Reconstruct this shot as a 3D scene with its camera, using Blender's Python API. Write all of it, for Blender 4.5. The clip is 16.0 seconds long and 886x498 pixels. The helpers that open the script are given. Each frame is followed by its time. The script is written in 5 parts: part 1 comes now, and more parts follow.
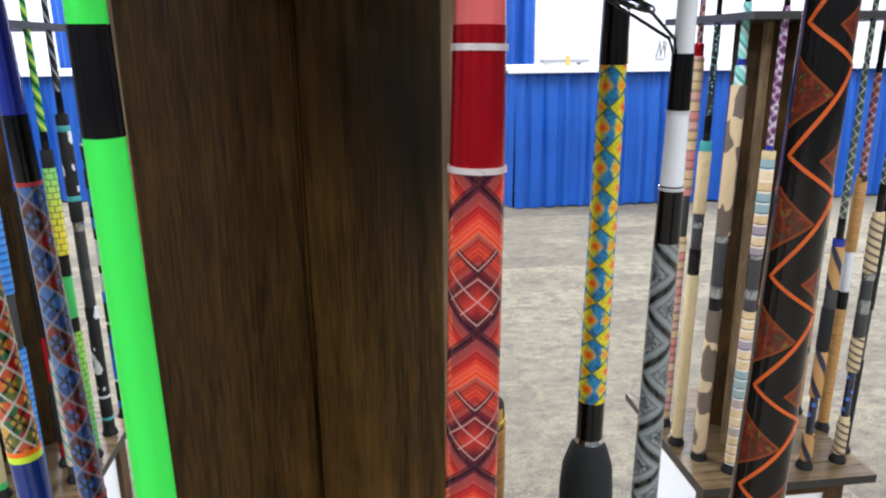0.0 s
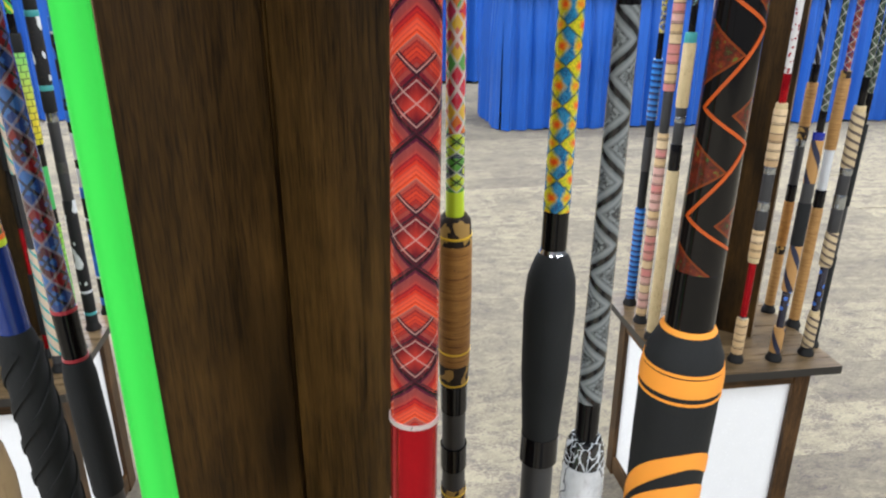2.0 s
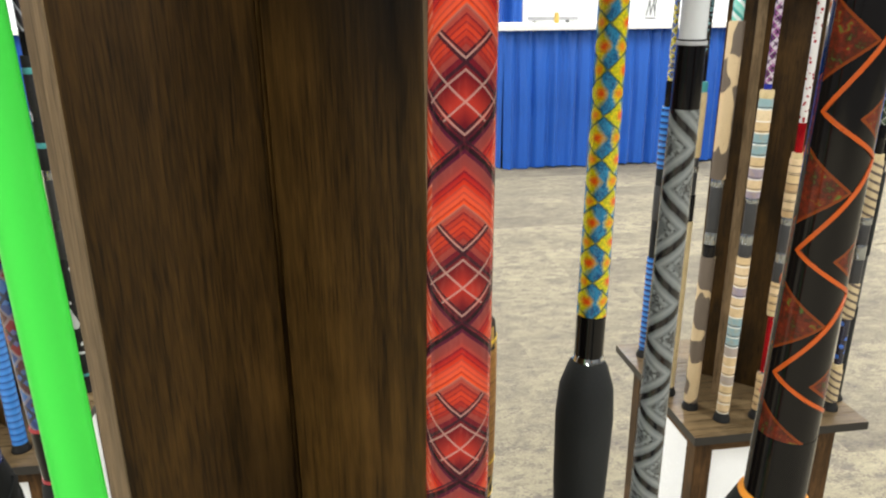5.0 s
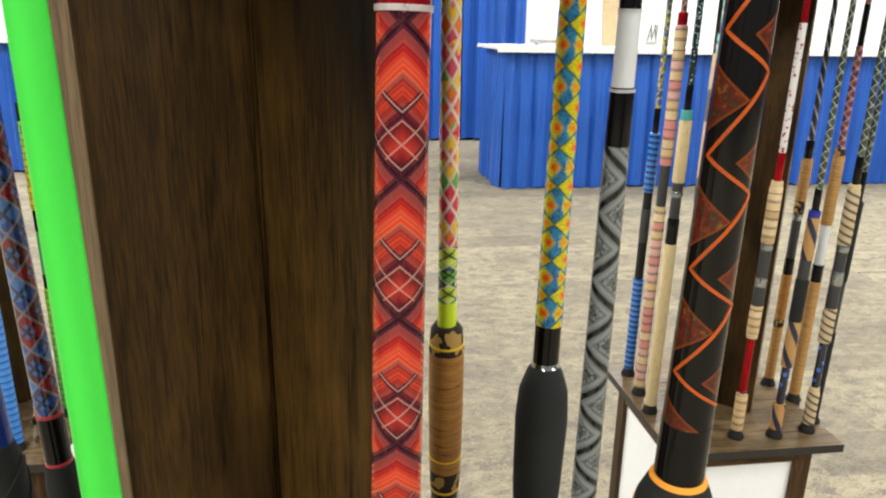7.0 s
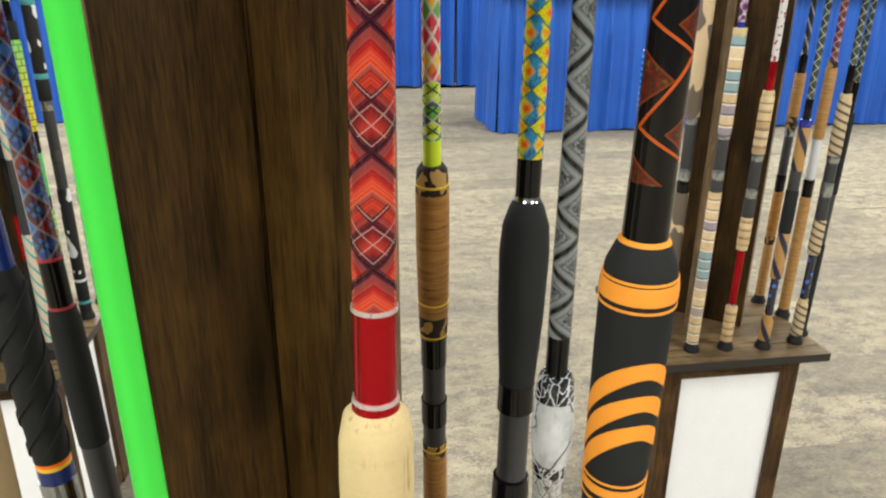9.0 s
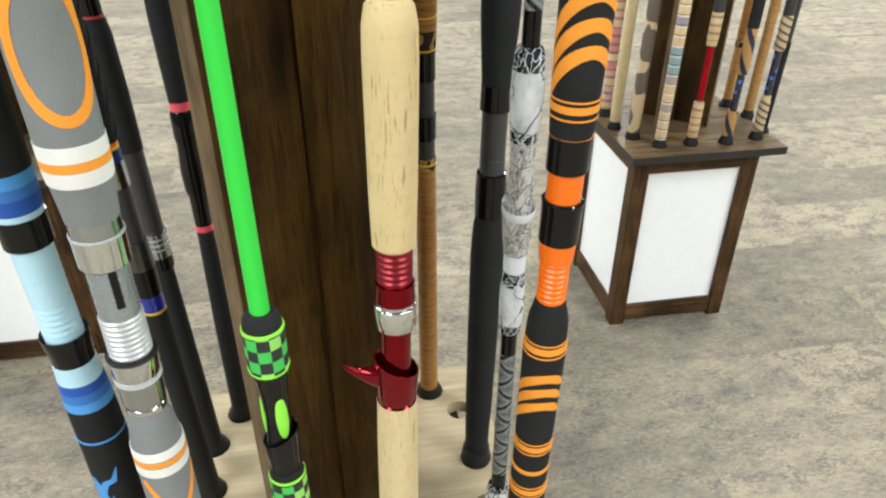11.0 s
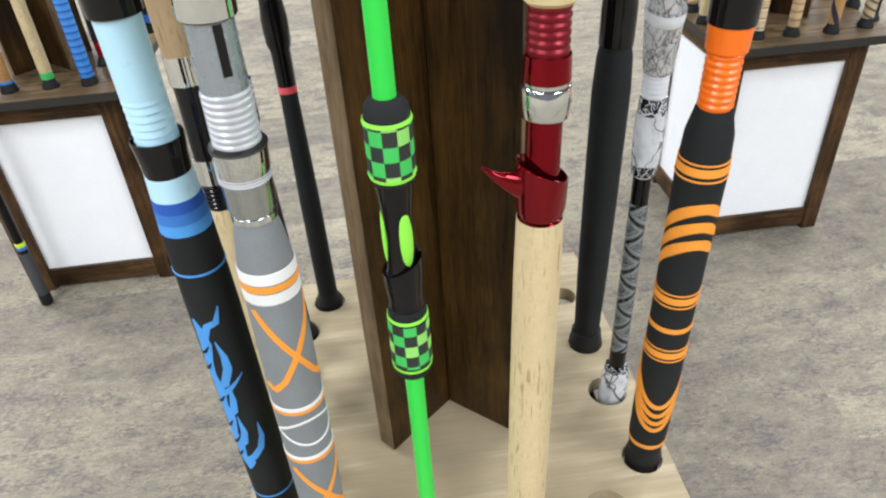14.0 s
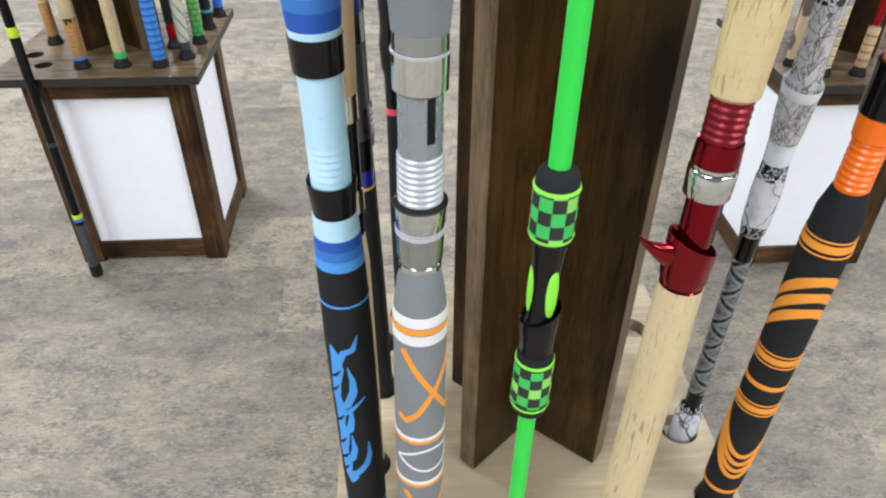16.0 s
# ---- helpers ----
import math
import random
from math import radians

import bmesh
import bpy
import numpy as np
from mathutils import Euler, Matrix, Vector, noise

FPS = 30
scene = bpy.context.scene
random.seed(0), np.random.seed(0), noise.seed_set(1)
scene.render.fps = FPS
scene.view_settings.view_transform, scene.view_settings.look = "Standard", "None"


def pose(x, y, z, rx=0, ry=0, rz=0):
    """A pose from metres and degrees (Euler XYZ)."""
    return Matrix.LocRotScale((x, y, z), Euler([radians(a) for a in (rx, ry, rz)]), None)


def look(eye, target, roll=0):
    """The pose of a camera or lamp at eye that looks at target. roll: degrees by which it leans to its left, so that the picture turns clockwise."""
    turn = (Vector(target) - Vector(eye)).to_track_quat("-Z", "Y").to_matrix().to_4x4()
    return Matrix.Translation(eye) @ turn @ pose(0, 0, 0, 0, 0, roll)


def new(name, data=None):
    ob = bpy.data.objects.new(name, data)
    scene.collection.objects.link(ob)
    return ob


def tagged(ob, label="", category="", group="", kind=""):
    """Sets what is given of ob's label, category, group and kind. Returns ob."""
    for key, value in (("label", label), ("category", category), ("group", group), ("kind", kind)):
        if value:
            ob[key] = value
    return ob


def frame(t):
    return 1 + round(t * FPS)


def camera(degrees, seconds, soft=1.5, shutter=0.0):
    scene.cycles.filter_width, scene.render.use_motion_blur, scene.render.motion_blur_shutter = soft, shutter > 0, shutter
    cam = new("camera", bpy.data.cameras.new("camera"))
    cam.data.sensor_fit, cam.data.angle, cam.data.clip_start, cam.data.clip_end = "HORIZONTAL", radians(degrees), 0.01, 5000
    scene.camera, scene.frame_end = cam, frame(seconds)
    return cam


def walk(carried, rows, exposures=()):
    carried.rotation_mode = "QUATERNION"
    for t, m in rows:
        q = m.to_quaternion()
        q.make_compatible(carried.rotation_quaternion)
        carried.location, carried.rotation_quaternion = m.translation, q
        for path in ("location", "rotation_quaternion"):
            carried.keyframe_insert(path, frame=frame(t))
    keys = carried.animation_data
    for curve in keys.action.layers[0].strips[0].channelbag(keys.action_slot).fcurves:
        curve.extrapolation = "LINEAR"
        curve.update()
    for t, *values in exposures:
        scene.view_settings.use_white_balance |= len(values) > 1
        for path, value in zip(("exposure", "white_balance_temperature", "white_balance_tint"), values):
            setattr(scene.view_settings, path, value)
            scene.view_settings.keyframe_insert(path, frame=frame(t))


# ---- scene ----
cam = camera(63.74, 16.0, 2.2)
PATH = [
    (0, (0.1781, 0.2292, 1.3559), (0.4113, 2.1400, 0.8134), -0.61),
    (0.5, (0.1771, 0.2306, 1.3521), (0.4357, 2.1493, 0.8505), 1.53),
    (1, (0.1860, 0.2326, 1.3216), (0.4671, 2.1242, 0.7361), 1.78),
    (1.5, (0.1820, 0.2211, 1.2995), (0.4443, 2.0869, 0.6287), 1.16),
    (2, (0.1874, 0.2036, 1.2828), (0.4480, 2.0494, 0.5582), 0.09),
    (2.5, (0.1946, 0.1935, 1.2555), (0.4536, 2.0401, 0.5323), -0.58),
    (3, (0.1874, 0.1833, 1.2276), (0.4540, 2.0050, 0.4463), -0.45),
    (3.5, (0.1811, 0.1759, 1.2154), (0.4606, 1.9666, 0.3698), -0.20),
    (4, (0.1807, 0.1801, 1.2749), (0.5000, 1.9901, 0.4863), 0.06),
    (4.5, (0.1791, 0.2315, 1.2827), (0.5124, 2.0745, 0.5810), 0.32),
    (5, (0.1837, 0.2615, 1.3069), (0.4451, 2.1404, 0.6734), -0.67),
    (7.5, (0.2002, 0.2010, 1.3193), (0.4693, 2.0936, 0.7314), 1.03),
    (8, (0.2066, 0.1892, 1.3111), (0.4756, 2.0781, 0.7113), 0.06),
    (10.5, (0.1811, 0.0925, 1.1730), (0.4402, 1.8151, 0.1904), 0.86),
    (11, (0.1684, 0.0481, 1.1787), (0.4662, 1.7119, 0.1096), 0.17),
    (11.5, (0.1158, 0.0696, 1.1516), (0.3964, 1.7021, 0.0308), -0.03),
    (12, (0.1027, 0.0902, 1.0872), (0.2912, 1.7215, -0.0544), 0.24),
    (12.5, (0.1126, 0.0666, 1.0324), (0.2872, 1.6620, -0.1610), -0.64),
    (13, (0.1239, 0.0678, 1.0294), (0.3121, 1.6463, -0.1843), -1.79),
    (13.5, (0.1200, 0.0709, 1.0421), (0.2879, 1.6643, -0.1549), -2.96),
    (14, (0.1126, 0.0690, 1.0595), (0.2562, 1.6826, -0.1135), -3.77),
    (14.5, (0.0943, 0.0646, 1.0903), (0.2269, 1.6812, -0.0797), -3.62),
    (15, (0.0584, 0.0602, 1.0881), (0.1566, 1.6737, -0.0897), -1.55),
    (15.5, (0.0364, 0.0654, 1.0822), (0.1458, 1.6774, -0.0965), 0.42),
    (16, (0.0308, 0.0818, 1.1059), (0.1429, 1.6783, -0.0935), 0.52),
]
BALANCE = [(0, -0.05, 6150, 16), (1.5, -0.05, 6300, 15), (3.5, -0.03, 6500, 12), (4.5, 0.0, 6900, 11), (8, -0.08, 7250, 11), (11, -0.06, 6650, 10), (12.5, -0.05, 6500, 11), (14.5, -0.09, 6200, 15), (16, -0.17, 6150, 16)]
walk(cam, [(t, look(eye, target, roll)) for t, eye, target, roll in PATH], BALANCE)

# ---- light ----
world = bpy.data.worlds.new("hall_air")
world.use_nodes = True
world.node_tree.nodes["Background"].inputs[0].default_value = (0.9, 0.95, 1.0, 1)
world.node_tree.nodes["Background"].inputs[1].default_value = 0.01
scene.world = world
CEIL = 4.6
LAMP_POWER = 230.0
for lx in (-6.0, -2.6, 3.4, 7.6):
    for ly in (-5.0, -2.2, 3.4, 7.4):
        lamp = bpy.data.lights.new("hall_light", "AREA")
        lamp.shape, lamp.size, lamp.size_y = "RECTANGLE", 0.6, 2.4
        lamp.energy, lamp.color = LAMP_POWER, (0.93, 0.985, 1.015)
        ob = new("hall_light", lamp)
        ob.location = (lx, ly, CEIL - 0.06)
        tagged(ob, "ceiling panel lamp of the exhibition hall", "lamp", "hall lights")


# ---- material tools ----
class E:
    """A socket in a node tree that can be reckoned with."""

    def __init__(self, tree, sock):
        self.t, self.s = tree, sock

    def op(self, kind, *others):
        n = self.t.nodes.new("ShaderNodeMath")
        n.operation = kind
        for i, v in enumerate((self, *others)):
            if isinstance(v, E):
                self.t.links.new(v.s, n.inputs[i])
            else:
                n.inputs[i].default_value = v
        return E(self.t, n.outputs[0])

    def __add__(self, o): return self.op("ADD", o)
    def __sub__(self, o): return self.op("SUBTRACT", o)
    def __mul__(self, o): return self.op("MULTIPLY", o)
    def __truediv__(self, o): return self.op("DIVIDE", o)
    def frac(self): return self.op("FRACT")
    def floor(self): return self.op("FLOOR")
    def abs(self): return self.op("ABSOLUTE")
    def sin(self): return self.op("SINE")
    def gt(self, o): return self.op("GREATER_THAN", o)
    def lt(self, o): return self.op("LESS_THAN", o)
    def max(self, o): return self.op("MAXIMUM", o)
    def min(self, o): return self.op("MINIMUM", o)
    def mod(self, o): return self.op("FLOORED_MODULO", o)
    def clamp(self): return self.max(0.0).min(1.0)
    def step(self, a, b): return ((self - a) / (b - a)).clamp()


class Mat:
    """A node material under construction."""

    def __init__(self, name, rough=0.5, metal=0.0, coat=0.0, spec=0.5):
        self.m = bpy.data.materials.new(name)
        self.m.use_nodes = True
        self.t = self.m.node_tree
        self.b = self.t.nodes["Principled BSDF"]
        self.b.inputs["Roughness"].default_value = rough
        self.b.inputs["Metallic"].default_value = metal
        self.b.inputs["Coat Weight"].default_value = coat
        self.b.inputs["Coat Roughness"].default_value = 0.05
        self.b.inputs["Specular IOR Level"].default_value = spec
        tc = self.t.nodes.new("ShaderNodeTexCoord")
        self.objc, self.uvc = tc.outputs["Object"], tc.outputs["UV"]

    def uv(self):
        n = self.t.nodes.new("ShaderNodeSeparateXYZ")
        self.t.links.new(self.uvc, n.inputs[0])
        return E(self.t, n.outputs[0]), E(self.t, n.outputs[1])

    def xyz(self):
        n = self.t.nodes.new("ShaderNodeSeparateXYZ")
        self.t.links.new(self.objc, n.inputs[0])
        return [E(self.t, o) for o in n.outputs]

    def rand(self):
        n = self.t.nodes.new("ShaderNodeObjectInfo")
        return E(self.t, n.outputs["Random"])

    def join(self, x, y, z):
        n = self.t.nodes.new("ShaderNodeCombineXYZ")
        for i, v in enumerate((x, y, z)):
            if isinstance(v, E):
                self.t.links.new(v.s, n.inputs[i])
            else:
                n.inputs[i].default_value = v
        return n.outputs[0]

    def noise(self, scale, detail=3.0, rough=0.55, stretch=None, vec=None, distort=0.0):
        n = self.t.nodes.new("ShaderNodeTexNoise")
        n.inputs["Scale"].default_value = scale
        n.inputs["Detail"].default_value = detail
        n.inputs["Roughness"].default_value = rough
        n.inputs["Distortion"].default_value = distort
        v = vec or self.objc
        if stretch:
            mp = self.t.nodes.new("ShaderNodeMapping")
            mp.inputs["Scale"].default_value = stretch
            self.t.links.new(v, mp.inputs[0])
            v = mp.outputs[0]
        self.t.links.new(v, n.inputs["Vector"])
        return E(self.t, n.outputs["Fac"])

    def cells(self, scale, feature="DISTANCE_TO_EDGE", stretch=None, vec=None):
        n = self.t.nodes.new("ShaderNodeTexVoronoi")
        n.feature = feature
        n.inputs["Scale"].default_value = scale
        v = vec or self.objc
        if stretch:
            mp = self.t.nodes.new("ShaderNodeMapping")
            mp.inputs["Scale"].default_value = stretch
            self.t.links.new(v, mp.inputs[0])
            v = mp.outputs[0]
        self.t.links.new(v, n.inputs["Vector"])
        return E(self.t, n.outputs["Distance"])

    def ramp(self, fac, stops, hard=False):
        n = self.t.nodes.new("ShaderNodeValToRGB")
        n.color_ramp.interpolation = "CONSTANT" if hard else "LINEAR"
        el = n.color_ramp.elements
        while len(el) < len(stops):
            el.new(0.5)
        for e, (p, c) in zip(el, stops):
            e.position, e.color = p, (*c, 1)
        self.t.links.new(fac.s, n.inputs[0])
        return n.outputs[0]

    def mix(self, fac, a, b):
        n = self.t.nodes.new("ShaderNodeMix")
        n.data_type = "RGBA"
        if isinstance(fac, E):
            self.t.links.new(fac.s, n.inputs[0])
        else:
            n.inputs[0].default_value = fac
        for i, v in ((6, a), (7, b)):
            if isinstance(v, tuple):
                n.inputs[i].default_value = (*v, 1)
            else:
                self.t.links.new(v, n.inputs[i])
        return n.outputs[2]

    def color(self, c):
        if isinstance(c, tuple):
            self.b.inputs["Base Color"].default_value = (*c, 1)
        else:
            self.t.links.new(c, self.b.inputs["Base Color"])
        return self

    def rough(self, e):
        self.t.links.new(e.s, self.b.inputs["Roughness"])
        return self

    def bump(self, e, dist=0.001, strength=0.6):
        n = self.t.nodes.new("ShaderNodeBump")
        n.inputs["Distance"].default_value = dist
        n.inputs["Strength"].default_value = strength
        self.t.links.new(e.s, n.inputs["Height"])
        self.t.links.new(n.outputs[0], self.b.inputs["Normal"])
        return self


MATS = {}


def plain(name, col, rough=0.45, metal=0.0, coat=0.0, var=0.12, spec=0.5, bump=0.0, scale=180):
    """A paint, plastic, foam or metal of one colour with fine grain and a little wear."""
    if name in MATS:
        return MATS[name]
    m = Mat(name, rough, metal, coat, spec)
    big, fine = m.noise(22, 2), m.noise(scale, 3)
    lo, hi = tuple(c * (1 - var) for c in col), tuple(min(1, c * (1 + var)) for c in col)
    m.color(m.mix((big * 0.6 + fine * 0.4).step(0.3, 0.7), lo, hi))
    m.rough((fine - 0.5) * 0.16 + rough)
    if bump:
        m.bump(fine, bump)
    MATS[name] = m.m
    return m.m


def wood(name, dark, light, grain="z", gloss=0.42, scale=1.0, knots=True, pore=0.55):
    m = Mat(name, gloss, spec=0.2)
    st = {"z": (1, 1, 0.07), "x": (0.07, 1, 1), "y": (1, 0.07, 1)}[grain]
    x, y, z = m.xyz()
    off = m.rand() * 7.0
    vec = m.join(x + off, y + off, z + off)
    a = m.noise(16 * scale, 5, 0.6, st, vec, 0.6)
    b = m.noise(120 * scale, 4, 0.7, st, vec)
    c = m.noise(800 * scale, 2, 0.6, st, vec)
    g = (a * 0.34 + b * 0.34 + c * 0.32).step(0.38, 0.64)
    col = m.ramp(g, [(0.0, dark), (0.45, tuple((p + q) / 2 * 0.9 for p, q in zip(dark, light))), (1.0, light)])
    pores = m.noise(700 * scale, 3, 0.7, tuple(q if q == 1 else 0.035 for q in st), vec)
    col = m.mix(pores.step(0.52, 0.63) * pore, col, tuple(q * 0.5 for q in dark))
    # Warm pale blotches: uneven wood tone, with yellow glints painted in.
    blot = m.noise(11 * scale, 3, 0.6, None, vec)
    col = m.mix((blot * 0.6 + b * 0.4).step(0.48, 0.64) * 0.5, col, tuple(q * 1.4 for q in light))
    if knots:
        k = m.noise(7 * scale, 2, 0.5, (1, 1, 0.45) if grain == "z" else (0.45, 1, 1), vec)
        col = m.mix(k.step(0.56, 0.7) * 0.9, col, tuple(v * 0.35 for v in dark))
    m.color(col)
    m.rough((b - 0.5) * 0.25 + gloss)
    m.bump(b * 0.7 + c * 0.3, 0.0006, 0.5)
    return m.m


M_WALNUT = wood("walnut_stained_wood", (0.0066, 0.0034, 0.0011), (0.076, 0.038, 0.0085))
M_WALNUT_X = wood("walnut_stained_rail", (0.015, 0.007, 0.0025), (0.125, 0.066, 0.026), "x")
M_WALNUT_Y = wood("walnut_stained_side_rail", (0.015, 0.007, 0.0025), (0.125, 0.066, 0.026), "y")
M_LEG = wood("walnut_stained_leg", (0.012, 0.0055, 0.002), (0.105, 0.053, 0.02))
M_EDGE = wood("walnut_board_edge", (0.08, 0.052, 0.026), (0.25, 0.17, 0.095))
M_TOPWOOD = wood("brown_stained_plate", (0.06, 0.04, 0.02), (0.2, 0.135, 0.07), "x", 0.3, 0.8, False)
M_MAPLE = wood("pale_maple_plywood", (0.36, 0.285, 0.175), (0.47, 0.39, 0.255), "x", 0.24, 0.45, False, 0.12)
M_BLACKEDGE = plain("black_painted_edge", (0.02, 0.018, 0.016), 0.4)
M_WHITE = plain("white_acrylic_panel", (0.9, 0.91, 0.91), 0.25, var=0.02)
M_WHITECLOTH = plain("white_table_cloth", (0.8, 0.8, 0.78), 0.7, var=0.03)
M_WALL = plain("white_booth_wall", (0.86, 0.86, 0.85), 0.6, var=0.03)
# Colours of the unseen hall shell, kept dark so that gloss reflects little.
M_HALL = plain("hall_wall_paint", (0.12, 0.12, 0.125), 0.7, var=0.05)
M_CEIL = plain("hall_ceiling_tile", (0.2, 0.2, 0.2), 0.8, var=0.05)
M_FOAM = plain("black_eva_foam", (0.0145, 0.0155, 0.0155), 0.75, var=0.25, spec=0.22, bump=0.0003, scale=600)
M_FOAM_GREY = plain("grey_eva_foam", (0.19, 0.2, 0.2), 0.82, var=0.12, bump=0.0003, scale=600)
M_INLAY_ORANGE = plain("orange_foam_inlay", (0.85, 0.31, 0.03), 0.8, var=0.06)
M_INLAY_WHITE = plain("white_foam_inlay", (0.75, 0.74, 0.7), 0.7, var=0.05)
M_INLAY_BLUE = plain("sky_blue_foam_inlay", (0.07, 0.3, 0.68), 0.7, var=0.1)
M_BLUE_MID = plain("mid_blue_foam", (0.035, 0.17, 0.5), 0.7, var=0.08)
M_BLUE_DARK = plain("deep_blue_foam", (0.014, 0.085, 0.4), 0.7, var=0.08)
M_ICE = plain("pale_ice_blue_tube", (0.47, 0.72, 0.83), 0.3, var=0.03)
M_BLACK = plain("gloss_black_wrap", (0.003, 0.003, 0.0035), 0.09, var=0.2, spec=0.3)
M_BLACKPL = plain("black_reel_seat_plastic", (0.004, 0.004, 0.005), 0.12, var=0.2, spec=0.35)
M_DARKGREY = plain("graphite_tube", (0.035, 0.035, 0.036), 0.42, var=0.15)
M_RUBBER = plain("black_rubber_cap", (0.009, 0.009, 0.009), 0.55, var=0.2, spec=0.3)
M_CHROME = plain("polished_chrome", (0.7, 0.73, 0.75), 0.04, 1.0, var=0.03)
M_STEEL = plain("brushed_aluminium", (0.44, 0.475, 0.5), 0.2, 1.0, var=0.06)
M_SILVERTHREAD = plain("silver_threaded_tube", (0.5, 0.51, 0.52), 0.36, 0.3, var=0.04)
M_SILVERTUBE = plain("satin_grey_tube", (0.33, 0.365, 0.385), 0.26, 0.55, var=0.05)
M_DARKMETAL = plain("dark_anodised_ring", (0.12, 0.12, 0.12), 0.3, 0.9, var=0.15)
M_RED = plain("red_metallic_wrap", (0.42, 0.006, 0.013), 0.17, 0.75, 0.08, var=0.1, spec=0.3)
M_REDDARK = plain("dark_red_anodised", (0.24, 0.006, 0.014), 0.13, 0.95, 0.1, var=0.08)
M_REDTHREAD = plain("dark_red_threaded_tube", (0.2, 0.008, 0.016), 0.34, 0.6, 0.0, var=0.05)
M_REDTRIG = plain("red_lacquer_trigger", (0.24, 0.006, 0.012), 0.14, 0.85, 0.2, var=0.06)
M_GREEN = plain("neon_green_blank", (0.035, 0.62, 0.065), 0.36, var=0.03, spec=0.35, scale=1400)
M_GREENLIT = plain("lime_green_inlay", (0.27, 0.78, 0.06), 0.5, var=0.05)
M_ORANGETUBE = plain("bright_orange_tube", (0.88, 0.16, 0.006), 0.3, var=0.05)
M_WHITEGLOSS = plain("white_gloss_wrap", (0.62, 0.64, 0.65), 0.15, coat=0.5, var=0.05)
M_PINK = plain("coral_pink_ring", (0.78, 0.09, 0.12), 0.45, var=0.06)
M_LIME = plain("lime_yellow_ring", (0.6, 0.78, 0.03), 0.4, var=0.06)
M_BLUEGLOSS = plain("deep_blue_gloss", (0.008, 0.02, 0.24), 0.12, coat=0.6, var=0.1)
M_YELLOW = plain("golden_yellow_ring", (0.8, 0.5, 0.03), 0.4, var=0.06)
M_TEALRING = plain("teal_ring", (0.05, 0.32, 0.32), 0.4, var=0.08)
M_GREENRING = plain("green_foam", (0.04, 0.42, 0.09), 0.6, var=0.08)
M_BLUEFOAM = plain("bright_blue_foam", (0.03, 0.16, 0.62), 0.6, var=0.1)
M_PALEMETAL = plain("pale_thread_line", (0.6, 0.52, 0.5), 0.3, 0.5, var=0.05)


def cork(name, base, dark, pits=0.5, bands=None, bandmix=0.05, wob=0.0):
    m = Mat(name, 0.7, spec=0.3)
    a = m.noise(38, 3)
    g = m.noise(300, 3, 0.7)
    flecks = m.noise(210, 3, 0.7, (1, 1, 0.28))
    slits = m.noise(150, 2, 0.5, (3.6, 3.6, 0.36))
    patch = m.noise(30, 2)
    col = m.mix((a * 0.5 + g * 0.5).step(0.3, 0.7), tuple(c * 0.86 for c in base), base)
    col = m.mix(flecks.step(0.6, 0.74) * (pits * 0.5), col, dark)
    col = m.mix(slits.step(0.59, 0.66) * patch.step(0.4, 0.56) * (pits * 1.1), col, tuple(c * 0.85 for c in dark))
    if bands:
        u, v = m.uv()
        ring = (v / bands + (a - 0.5) * wob).frac()
        col = m.mix(((ring - 0.5).abs().gt(0.44)) * bandmix, col, dark)
    m.color(col)
    m.bump(flecks * -1.0 + g * 0.3, 0.0005, 0.5)
    return m.m


M_CORK = cork("natural_cork", (0.63, 0.49, 0.25), (0.24, 0.145, 0.06), 0.55, 0.0127)
M_CORKFINE = cork("pale_fine_cork", (0.62, 0.49, 0.27), (0.3, 0.19, 0.08), 0.6, 0.0127)


def burl(name, pale, mid, dark):
    """Brown cork turned from thin pressed sheets: fine uneven rings."""
    m = Mat(name, 0.5, spec=0.35)
    lines = m.noise(60, 4, 0.65, (0.35, 0.35, 6.0))
    fine = m.noise(140, 3, 0.6, (0.5, 0.5, 7.0))
    fleck = m.noise(260, 3, 0.7)
    col = m.ramp((lines * 0.6 + fine * 0.4).step(0.32, 0.68), [(0.0, dark), (0.22, mid), (0.6, pale), (1.0, tuple(c * 1.25 for c in pale))])
    col = m.mix(fleck.step(0.62, 0.72) * 0.75, col, dark)
    m.bump(fine, 0.0004, 0.5)
    return m.color(col).m


M_BURL = burl("brown_burl_cork", (0.4, 0.19, 0.045), (0.25, 0.1, 0.022), (0.04, 0.016, 0.006))
M_BURLTAN = burl("tan_burl_cork", (0.44, 0.24, 0.08), (0.3, 0.15, 0.045), (0.09, 0.04, 0.014))


def lattice(m, nu, pv):
    """Diamond cells round a rod: distance from the cell's middle (0 to 1) and the cell's own coordinates."""
    u, v = m.uv()
    a = (u * nu + v / pv)
    b = (u * nu - v / pv)
    fa, fb = a.frac() - 0.5, b.frac() - 0.5
    return a, b, fa, fb


def wrap(e):
    return (e + 0.5).frac() - 0.5


